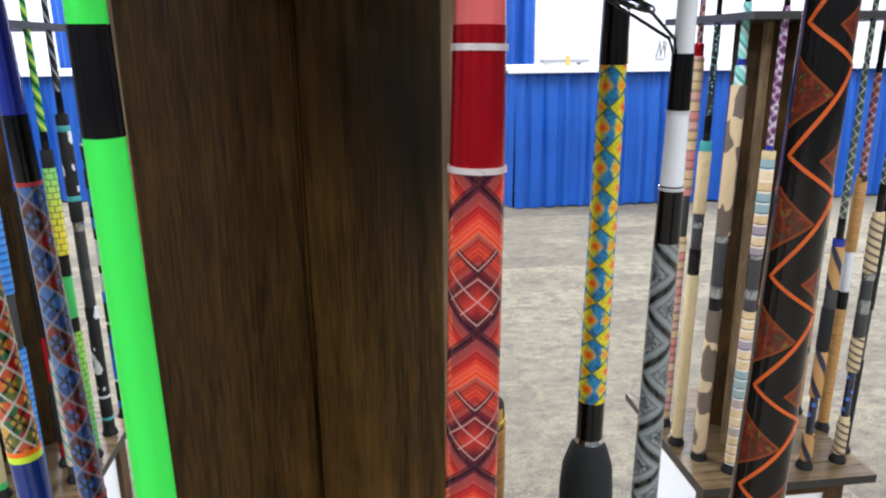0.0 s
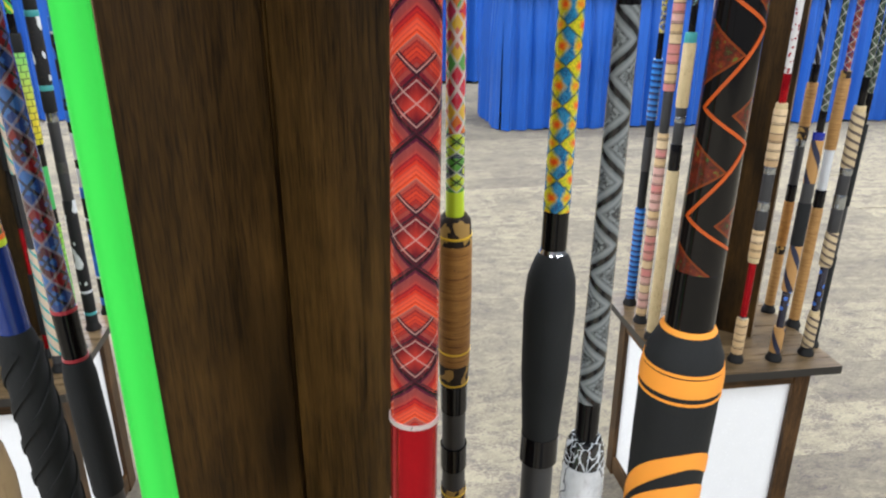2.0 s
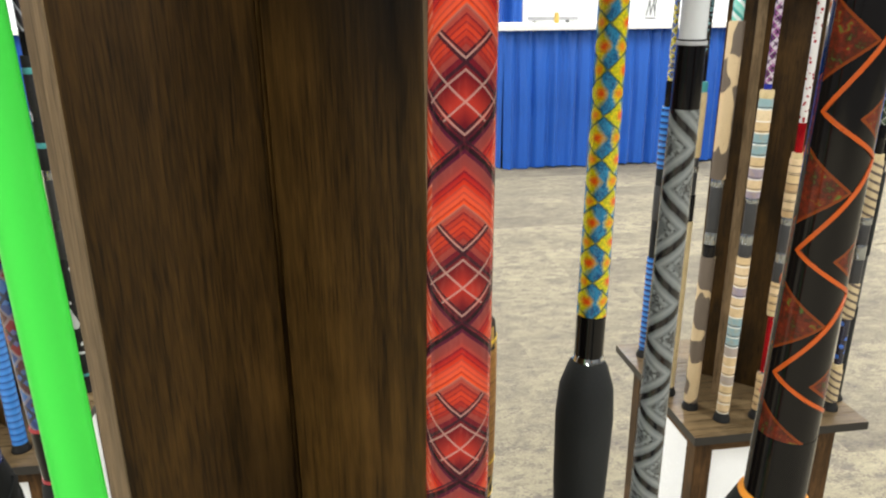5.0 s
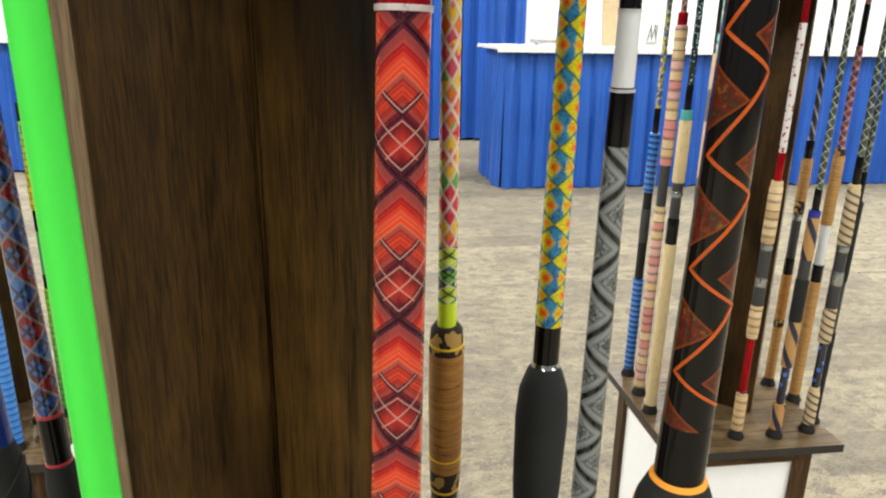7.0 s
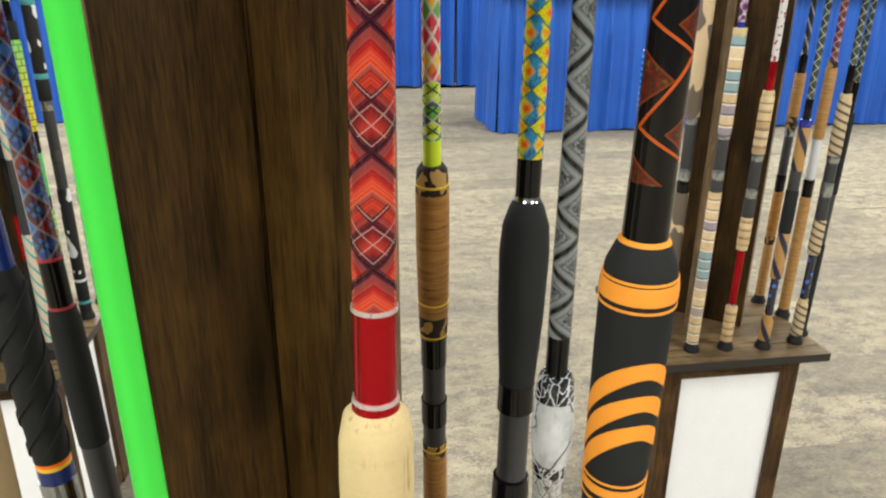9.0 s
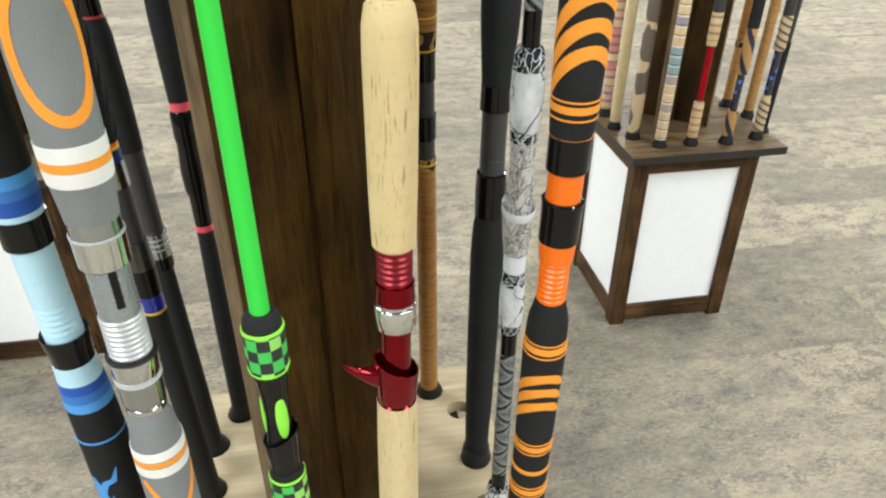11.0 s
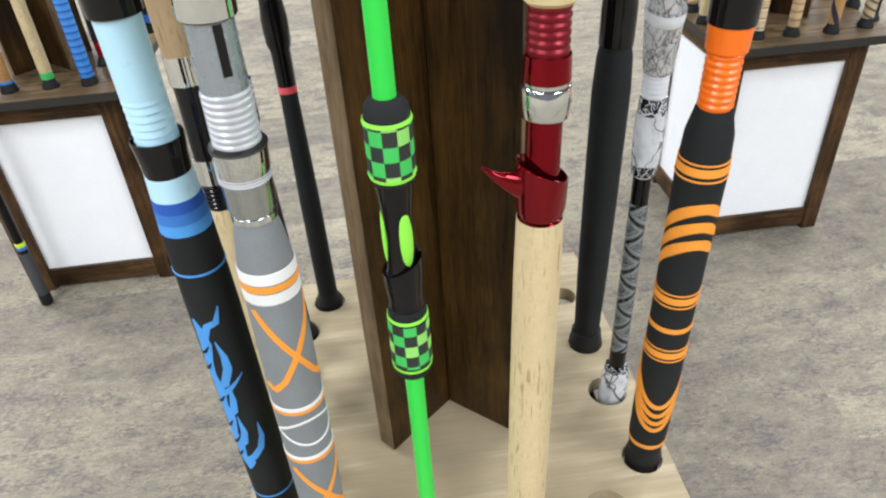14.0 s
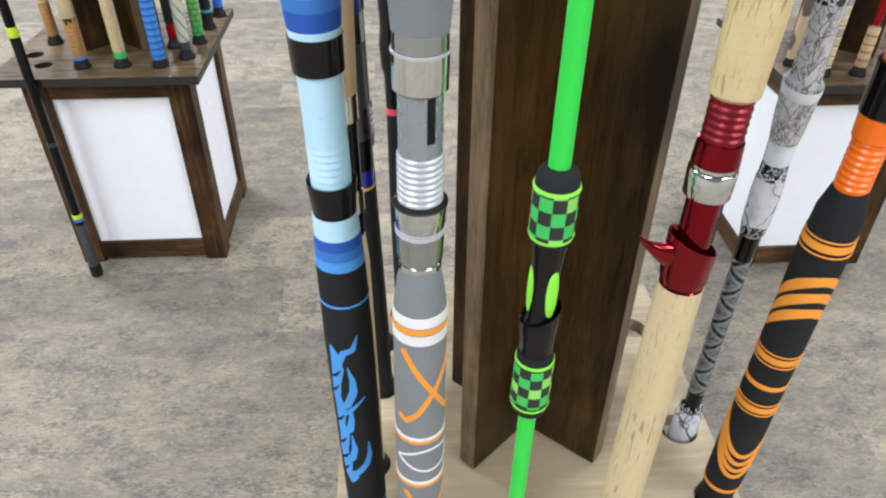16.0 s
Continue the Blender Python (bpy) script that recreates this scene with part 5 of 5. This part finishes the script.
rod("rod with twisted black foam grip and red, green, gold weave", (0.003, 0.628), (-0.0165, 0.592), [
    ("rear_grip", M_FOAM, [(0.51, 10), (0.53, 12), (0.8, 11)], "black foam rear grip"),
    ("ring", M_YELLOW, [(0.8, 10.6), (0.803, 10.6)]),
    ("ring", M_BLUEGLOSS, [(0.803, 10.8), (0.82, 10.8)], "deep blue ring"),
    ("rear_hood", M_BLACKPL, [(0.82, 11), (0.85, 12)]),
    ("lock_nut", M_DARKMETAL, [(0.85, 12), (0.878, 11.6)], "dark metal nut"),
    ("seat_tube", M_DARKGREY, [(0.878, 10.6), (0.932, 10.6)], "graphite reel seat"),
    ("front_hood", M_STEEL, [(0.932, 11), (0.9325, 12), (0.955, 12)], "brushed aluminium hood"),
    ("ring", plain("navy_ring", (0.012, 0.025, 0.12), 0.3), [(0.955, 11.6), (0.966, 11.2)], "navy blue ring"),
    ("ring", M_YELLOW, [(0.966, 11.2), (0.969, 11.2)]),
    ("ring", M_ORANGETUBE, [(0.969, 11.2), (0.972, 11.2)]),
    ("fore_grip", M_FOAM, [(0.972, 11.4), (1.03, 12.4), (1.1, 11.6), (1.112, 9)], "twisted black foam fore grip"),
    ("lower_wrap", plain("navy_wrap", (0.008, 0.03, 0.17), 0.15, coat=0.3), [(1.112, 8.6), (1.165, 8.4)], "dark navy wrap"),
    ("ring", M_LIME, [(1.165, 8.5), (1.169, 8.5)]),
    ("ring", M_ORANGETUBE, [(1.169, 8.5), (1.172, 8.5)]),
    ("weave", M_WEAVE_A, [(1.172, 8.4), (1.285, 7.6)], "red, green and gold thread weave"),
    ("wrap", M_BLACK, [(1.285, 7.6), (1.325, 7.4)]),
    ("blank", M_BLUEGLOSS, [(1.325, 7.2), (1.75, 4.4)], "deep blue gloss blank"),
], G1, 28, twist_more, slide=[(0.51, 0), (0.6, -0.01), (0.8, -0.024), (1.4, -0.024)])


def weave_b_more(t, prof, z):
    for zz in (1.036, 1.074, 1.29):
        band(t, prof, z(zz), 0.0025, plain("dull_red_ring", (0.35, 0.03, 0.04), 0.3), "dull red ring", 0.0004)
    for k in range(3):
        band(t, prof, z(0.81 + 0.006 * k), 0.0014, M_SILVERTHREAD, "", 0.0004)


rod("rod with black foam grips and red and blue thread weave", (0.001, 0.696), (-0.016, 0.664), [
    ("rear_grip", M_FOAM, [(0.51, 9.5), (0.53, 11), (0.6, 10.6), (0.786, 9)], "black foam rear grip"),
    ("lock_nut", M_BLACKPL, [(0.786, 11), (0.8, 11.6)]),
    ("rear_hood", M_STEEL, [(0.8, 11.4), (0.828, 11.8)], "brushed aluminium hood"),
    ("seat_tube", M_DARKGREY, [(0.828, 10), (0.916, 10.4)], "graphite reel seat"),
    ("fore_grip", M_FOAM, [(0.916, 11.2), (0.97, 11.8), (1.02, 11.2), (1.034, 9.4)], "black foam fore grip"),
    ("wrap", M_BLACK, [(1.034, 8.4), (1.073, 8.3)], "gloss black wrap"),
    ("weave", M_WEAVE_B, [(1.073, 8.2), (1.29, 7)], "red and blue thread weave"),
    ("wrap", M_BLACK, [(1.29, 7), (1.33, 6.8)]),
    ("blank", M_BLUEGLOSS, [(1.33, 6.6), (1.75, 4.2)], "deep blue gloss blank"),
], G1, 28, weave_b_more, slide=[(0.51, 0), (0.7, -0.006), (1.4, -0.008)])


def brown_more(t, prof, z):
    for zz in (1.118, 1.022, 0.992, 0.872):
        band(t, prof, z(zz), 0.0016, M_YELLOW, "thin gold ring", 0.0004)


rod("rod with brown burl cork grips and multicolour thread weave", (0.275, 0.747), (0.25, 0.601), [
    ("rear_grip", M_BURL, [(0.512, 10), (0.525, 11.6), (0.7, 11.2), (0.865, 10.4)], "brown burl cork rear grip"),
    ("dark_ring", M_BURLDARK, [(0.865, 10.4), (0.878, 10.4)]),
    ("seat_tube", M_DARKGREY, [(0.878, 9.6), (0.9, 9.6)], "graphite reel seat"),
    ("rear_hood", M_BLACKPL, [(0.9, 10.8), (0.925, 10.8)]),
    ("seat_tube", M_DARKGREY, [(0.925, 9.4), (0.962, 9.4)]),
    ("front_hood", M_BLACKPL, [(0.962, 10.4), (0.99, 10.4)]),
    ("dark_ring", M_BURLDARK, [(0.99, 10.8), (1.01, 11.4)]),
    ("fore_grip", M_BURL, [(1.01, 11.6), (1.07, 12.3), (1.112, 12)], "brown burl cork fore grip"),
    ("dark_ring", M_BURLDARK, [(1.112, 12), (1.128, 10.8), (1.132, 8)]),
    ("lime_wrap", M_LIME, [(1.132, 6.2), (1.15, 6.1)], "lime yellow wrap"),
    ("lower_weave", M_WEAVE_NEON, [(1.15, 6.1), (1.19, 6)], "lime and black thread weave"),
    ("weave", M_WEAVE_MIX, [(1.19, 6.2), (1.38, 5.6)], "multicolour thread weave"),
    ("blank", M_BLACK, [(1.38, 5), (1.75, 3.6)]),
], G1, 24, brown_more)

# the rack in front
CX, CY = 0.153, 0.579
MAIN_HOLES = [(0.32, 0.467, 0.0185), (0.195, 0.4054, 0.0185), (0.1178, 0.4277, 0.0185), (0.3122, 0.624, 0.0185), (0.314, 0.551, 0.0195), (0.0362, 0.4144, 0.0185),
              (-0.0072, 0.4559, 0.0185), (0.031, 0.748, 0.0185), (-0.007, 0.5255, 0.0185), (0.003, 0.628, 0.0185), (0.001, 0.696, 0.0185), (0.275, 0.747, 0.0185),
              (0.272, 0.42, 0.019), (0.308, 0.705, 0.016)]
rack(CX, CY, 0.193, 0.209, H, M_MAPLE, M_MAPLE, MAIN_HOLES, "rod display rack with pale maple top and dark walnut cross post", 1.47)


# ---- rods in the racks behind ----
def far_rod(label, x, y, segs, group, lean=(0, 0), top=1.72, r_top=3.6, z0=H, seg=16, cap=True):
    """segs: (material, end height, radius in mm, part name, label), from the bottom up; the last one runs on to the tip."""
    out, z = [], z0 + 0.006
    for k, s in enumerate(segs):
        mat, ze, r, name = s[:4]
        end = (r_top if k == len(segs) - 1 else r)
        out.append((name, mat, [(z, r * 0.94), (z + 0.003, r), (ze - 0.003, end), (ze, end * 0.94)]) + tuple(s[4:5]))
        z = ze
    return rod(label, (x, y), (x + lean[0], y + lean[1]), out, group, seg, None, z0, ZTOP, cap, 17)


G2, G3 = "rods in the rack beside the draped table", "rods in the rack by the leaning rod"
R2 = [
    ("rod with blue and black ribbed grips and yellow and blue weave", 0.878, 1.741, [(M_BLUERIB, 0.76, 12.5, "rear_grip"), (M_FOAM, 0.85, 10, "seat_tube"), (M_DARKGREY, 0.93, 11, "reel_seat"), (M_FOAM, 0.97, 10, "hood"), (M_BLUERIB, 1.105, 12, "fore_grip"), (M_BLACK, 1.16, 7, "wrap"), (M_WEAVE_SUNBLUE, 1.4, 6, "weave"), (M_BLACK, 1.72, 5, "blank")]),
    ("rod with tan and pink cork ring grips", 0.866, 1.645, [(M_BANDSPINK, 0.96, 12, "rear_grip"), (M_DARKGREY, 1.05, 10.5, "reel_seat"), (M_BANDSPINK, 1.335, 12.5, "fore_grip"), (M_RED, 1.36, 10, "ring"), (M_WEAVE_RUST, 1.72, 6, "weave")]),
    ("rod with plain cork grips and black teal-dotted blank", 0.858, 1.562, [(M_CORKFINE, 0.9, 12.5, "rear_grip"), (M_BLACKPL, 0.955, 12, "hood"), (M_DARKGREY, 1.0, 10.5, "reel_seat"), (M_STEEL, 1.012, 11.5, "hood_ring"), (M_DARKGREY, 1.03, 11, "hood"), (M_CORKFINE, 1.155, 12.5, "fore_grip"), (M_TEALRING, 1.175, 11.5, "ring"), (M_BLACK, 1.225, 7, "wrap"), (M_DOTS_TEAL, 1.4, 6.4, "weave"), (M_BLACK, 1.72, 5, "blank")]),
    ("rod with camouflage cork grips and mint chevron wrap", 0.878, 1.498, [(M_CAMO, 0.845, 14, "rear_grip"), (M_BLACKPL, 0.87, 12.5, "hood"), (M_STEEL, 0.895, 12, "hood_ring"), (M_DARKGREY, 0.985, 11.5, "reel_seat"), (M_STEEL, 1.0, 12.4, "hood_ring"), (M_CAMO, 1.285, 14, "fore_grip"), (M_CHEV_MINT, 1.32, 10, "ring"), (M_BLUEGLOSS, 1.332, 8, "ring"), (M_CHEV_MINT, 1.43, 7.6, "weave"), (M_BLACK, 1.72, 6, "blank")]),
    ("rod with mixed cork ring grips and purple weave", 0.92, 1.444, [(M_BANDS, 0.86, 12.5, "rear_grip"), (M_DARKGREY, 0.885, 12, "hood"), (M_STEEL, 0.905, 12, "hood_ring"), (M_DARKGREY, 0.965, 11, "reel_seat"), (M_STEEL, 0.975, 12, "hood_ring"), (M_BANDS, 1.155, 12.5, "fore_grip"), (M_CORKFINE, 1.17, 12.5, "grip_end"), (M_BLUEGLOSS, 1.18, 7, "ring"), (M_WEAVE_PURPLE, 1.42, 6.6, "weave"), (M_BLACK, 1.72, 5.2, "blank")]),
    ("rod with cork ring grips, red wrap and white dotted weave", 0.996, 1.442, [(M_BANDS2, 0.608, 12, "butt_grip"), (M_CHROME, 0.613, 10, "ring"), (M_RED, 0.735, 7.6, "red_wrap", "bright red wrap between the grips"), (M_CORKFINE, 0.745, 11, "grip_end"), (M_BANDS2, 0.805, 12, "rear_grip"), (M_DARKGREY, 0.845, 12, "hood"), (M_STEEL, 0.865, 11.6, "hood_ring"), (M_DARKGREY, 0.92, 11, "reel_seat"), (M_STEEL, 0.935, 11.6, "hood_ring"), (M_BANDS2, 1.045, 12.5, "fore_grip"), (M_CORKFINE, 1.056, 11, "grip_end"), (M_RED, 1.11, 7.4, "wrap"), (M_DOTS_RED, 1.34, 6.6, "weave"), (M_RED, 1.4, 6, "wrap"), (M_BLACK, 1.72, 5, "blank")]),
    ("rod with cork and black wedge grips and blue metallic wrap", 1.08, 1.436, [(M_WEDGE, 0.585, 12, "butt_grip"), (M_BLUEMETAL, 0.67, 8, "wrap"), (M_WEDGE, 0.77, 12, "rear_grip"), (M_FOAM, 0.86, 12.5, "hood"), (M_DARKGREY, 0.9, 11, "reel_seat"), (M_WEDGE, 0.985, 11.5, "fore_grip"), (M_BLUEGLOSS, 1.0, 11, "ring"), (M_BLACK, 1.04, 7, "wrap"), (M_WEAVE_GREENBLK, 1.72, 6.4, "weave")]),
    ("rod with spiral cork grips and dark thread weave", 1.163, 1.448, [(M_SPIRAL, 0.6, 12, "butt_grip"), (M_CORKFINE, 0.612, 10, "grip_end"), (M_BLUEMETAL, 0.715, 8, "wrap"), (M_SPIRAL, 0.79, 12.5, "rear_grip"), (M_DARKGREY, 0.84, 11.5, "hood"), (M_STEEL, 0.87, 12, "hood_ring"), (M_DARKGREY, 0.91, 11, "reel_seat"), (M_STEEL, 0.925, 12, "hood_ring"), (M_SPIRAL, 1.035, 12.5, "fore_grip"), (M_CORKFINE, 1.046, 11, "grip_end"), (M_BLACK, 1.1, 7, "wrap"), (M_WEAVE_GREENBLK, 1.72, 6.4, "weave")]),
    ("rod with golden burl cork grips and dark weave", 1.2, 1.655, [(M_BURLTAN, 0.66, 11.5, "butt_grip"), (M_BURLDARK, 0.68, 11.5, "ring"), (M_BURL, 0.79, 11.5, "rear_grip"), (M_BLACKPL, 0.83, 11, "hood"), (M_DARKGREY, 0.92, 10, "reel_seat"), (M_STEEL, 0.935, 11, "hood_ring"), (M_BURLDARK, 0.965, 11.5, "ring"), (M_BURLTAN, 1.06, 12, "fore_grip"), (M_BLACKPL, 1.1, 9, "ring"), (M_CHEV_DARK, 1.72, 6.4, "weave")]),
    ("rod with tan burl cork grips and rust and purple weave", 1.214, 1.575, [(M_BURLTAN, 0.8, 12, "rear_grip"), (M_BLACKPL, 0.84, 11.6, "hood"), (M_WHITEGLOSS, 0.93, 10, "reel_seat", "white reel seat"), (M_BURLTAN, 1.08, 12, "fore_grip"), (M_BURLDARK, 1.095, 10.5, "ring"), (M_WEAVE_RUST, 1.3, 7, "weave"), (M_BLACK, 1.38, 6, "wrap"), (M_WEAVE_RUST, 1.72, 5.4, "weave")]),
    ("slim black rod with dark green thread weave", 1.198, 1.482, [(M_FOAM, 0.72, 11, "rear_grip"), (M_DARKGREY, 0.83, 9.5, "reel_seat"), (M_FOAM, 1.0, 11, "fore_grip"), (M_BLACK, 1.06, 7, "wrap"), (M_WEAVE_GREENBLK, 1.72, 6, "weave")]),
]
for label, x, y, segs in R2:
    far_rod(label, x, y, segs, G2, (0.045, 0.03) if "slim black" in label else (0.01, 0.0))
rack(1.022, 1.597, 0.187, 0.209, H, M_TOPWOOD, M_BLACKEDGE, [(r[1], r[2], 0.017) for r in R2 if r[1] < 1.19] + [(1.19, 1.655, 0.01)], "rod display rack with brown top, dark frame and white panels", 1.398)

R3 = [
    ("rod with brown cork grips and dark band", -0.63, 1.56, [(M_BLUE_MID, 0.53, 13.5, "butt_ring", "mid blue butt ring"), (M_BURLTAN, 0.6, 12.5, "rear_grip"), (M_BURLDARK, 0.612, 12.6, "ring"), (M_CORKFINE, 0.69, 12.5, "rear_grip"), (M_BLUE_MID, 0.72, 12, "ring"), (M_DARKGREY, 0.85, 10.5, "reel_seat"), (M_BURLTAN, 1.0, 12, "fore_grip"), (M_BLACK, 1.72, 6.5, "blank")]),
    ("rod with tan cork grip and green base ring", -0.547, 1.561, [(M_GREENRING, 0.54, 12.5, "butt_ring"), (M_CORKFINE, 0.8, 12.5, "rear_grip"), (M_DARKGREY, 0.9, 10.5, "reel_seat"), (M_CORKFINE, 1.05, 12.5, "fore_grip"), (M_WEAVE_A, 1.72, 6.5, "weave")]),
    ("rod with blue ribbed foam grips", -0.468, 1.558, [(M_BLUERIB2, 0.82, 14, "rear_grip"), (M_DARKGREY, 0.93, 11, "reel_seat"), (M_BLUERIB2, 1.15, 13.5, "fore_grip"), (M_BLACK, 1.2, 8, "wrap"), (M_BLUEGLOSS, 1.72, 6.5, "blank")]),
    ("rod with cream grips swirled in teal", -0.422, 1.6, [(M_DARKGREY, 0.545, 12, "butt_ring"), (M_TEALSWIRL, 0.78, 12.5, "rear_grip"), (M_DARKGREY, 0.82, 11.5, "hood"), (M_DARKGREY, 0.93, 10.5, "reel_seat"), (M_TEALSWIRL, 1.1, 12.5, "fore_grip"), (M_BLACK, 1.72, 6.2, "blank")]),
    ("rod with yellow and green brick-pattern grips and green chevrons", -0.414, 1.69, [(M_BRICKS, 0.8, 12.5, "rear_grip"), (M_BLACKPL, 0.83, 11, "hood"), (M_GREENRING, 0.92, 10.5, "reel_seat"), (M_BLACKPL, 0.965, 11, "hood"), (M_BRICKS, 1.14, 12.5, "fore_grip"), (M_FOAM, 1.175, 11.5, "grip_end"), (M_BLACK, 1.21, 7, "wrap"), (M_CHEV_GREEN, 1.72, 7, "weave")]),
    ("black foam rod with teal and white bands and chevron wrap", -0.412, 1.785, [(M_FOAM, 0.545, 13, "butt"), (M_TEALRING, 0.552, 13.2, "ring"), (M_FOAM, 0.6, 13, "rear_grip"), (M_WHITEGLOSS, 0.606, 13.2, "ring"), (M_FOAMFLOWER, 0.82, 13, "rear_grip"), (M_DARKGREY, 0.88, 11.5, "hood"), (M_DARKMETAL, 0.905, 12, "hood_ring"), (M_DARKGREY, 0.99, 11.5, "reel_seat"), (M_STEEL, 1.01, 12, "hood_ring"), (M_FOAM, 1.055, 13.2, "fore_grip"), (M_TEALRING, 1.066, 13.4, "ring"), (M_FOAMFLOWER, 1.2, 13.2, "fore_grip"), (M_TEALRING, 1.212, 13.4, "ring"), (M_FOAM, 1.235, 12.4, "grip_end"), (M_BLACK, 1.28, 7, "wrap"), (M_CHEV_DARK, 1.72, 7, "weave")]),
    ("black foam rod with blue and white bands and navy dotted wrap", -0.403, 1.87, [(M_FOAM, 0.53, 12, "butt"), (M_BLUEFOAM, 0.55, 12.5, "ring"), (M_FOAM, 0.6, 12.5, "rear_grip"), (M_WHITEGLOSS, 0.606, 12.7, "ring"), (M_BLUEFOAM, 0.66, 12.5, "rear_grip"), (M_FOAMBLUE, 0.745, 12.5, "rear_grip"), (M_WHITEGLOSS, 0.752, 12.7, "ring"), (M_FOAM, 0.8, 12.5, "rear_grip"), (M_BLUEFOAM, 0.826, 12.6, "ring"), (M_WHITEGLOSS, 0.87, 12.2, "reel_seat"), (M_BLACKPL, 0.89, 12, "hood"), (M_WHITEGLOSS, 0.95, 12, "reel_seat", "white reel seat"), (M_BLACKPL, 0.975, 12, "hood"), (M_BLUEFOAM, 1.0, 12.6, "ring"), (M_FOAMBLUE, 1.16, 12.8, "fore_grip"), (M_WHITEGLOSS, 1.166, 12.6, "ring"), (M_BLUEFOAM, 1.195, 12, "grip_end"), (M_BLACK, 1.23, 7, "wrap"), (M_DOTS_NAVY, 1.44, 6.6, "weave"), (M_WHITEGLOSS, 1.72, 5, "blank")]),
    ("rod with brown burl cork grip", -0.735, 1.7, [(M_BURLTAN, 0.6, 12, "butt_grip"), (M_CORKFINE, 0.606, 12.2, "ring"), (M_BURLTAN, 0.82, 12, "rear_grip"), (M_DARKGREY, 0.93, 10.5, "reel_seat"), (M_BURLTAN, 1.1, 12, "fore_grip"), (M_BLACK, 1.72, 6.2, "blank")]),
    ("slim black rod with plain grey foam grips", -0.71, 1.815, [(M_RUBBER, 0.545, 11, "butt"), (M_FOAM_GREY, 0.8, 11, "rear_grip"), (M_BLACKPL, 0.92, 10, "reel_seat"), (M_FOAM_GREY, 1.05, 11, "fore_grip"), (M_BLACK, 1.72, 6, "blank")]),
    ("rod with dark red grip and black wrap", -0.464, 1.668, [(M_RED, 0.56, 10, "butt_grip"), (M_FOAM, 0.7, 11, "rear_grip"), (M_RED, 0.8, 10, "grip_ring"), (M_BLACKPL, 0.92, 10, "reel_seat"), (M_FOAM, 1.1, 11, "fore_grip"), (M_BLACK, 1.72, 6, "blank")]),
]
for label, x, y, segs in R3:
    far_rod(label, x, y, segs, G3)
rack(-0.59, 1.712, 0.21, 0.214, H, M_TOPWOOD, M_BLACKEDGE, [(r[1], r[2], 0.018) for r in R3] + [(-0.715, 1.572, 0.018), (-0.755, 1.632, 0.018)], "brown-topped rod rack with white panels beside a leaning rod", 1.398, 0.175, 0.166, lw=0.05)

far_rod("black rod with lime and teal band leaning on the rack edge", -0.717, 1.492, [(M_RUBBER, 0.035, 14, "butt_cap"), (plain("charcoal_foam", (0.05, 0.053, 0.055), 0.8, var=0.15), 0.155, 12, "rear_grip", "dark grey foam grip"), (M_BLACKPL, 0.165, 11.6, "ring"), (M_BLUE_MID, 0.173, 11.4, "ring"), (M_LIME, 0.184, 11.2, "ring", "lime yellow ring"), (M_BLACK, 0.36, 10.4, "blank"), (M_DARKGREY, 0.37, 10.6, "joint"), (M_BLACK, 0.6, 10, "blank"), (M_LIME, 0.62, 10.4, "ring"), (M_BLACK, 1.7, 9.5, "blank")], "leaning rod", (0.02, -0.012), 1.7, 6, 0.0, 18, False)

# ---- carpet planks ----
PL, PW = 0.92, 0.23
me = None
count = 0
for j in range(-4, 40):
    y = j * PW
    for i in range(-8, 11):
        x = i * PL + (j * 0.37 % 1.0) * PL
        near = -2.3 < x < 3.4 and -0.6 < y < 8.3
        if not near or count >= 300:
            continue
        if me is None:
            b = box(-PL / 2 + 0.0002, PL / 2 - 0.0002, -PW / 2 + 0.0002, PW / 2 - 0.0002, -0.004, 0.0)
            ob = part("carpet_plank", b, M_CARPET, floor)
            me = ob.data
        else:
            ob = new("carpet_plank", me)
            ob.parent = floor
        ob.location = (x, y, 0)
        count += 1
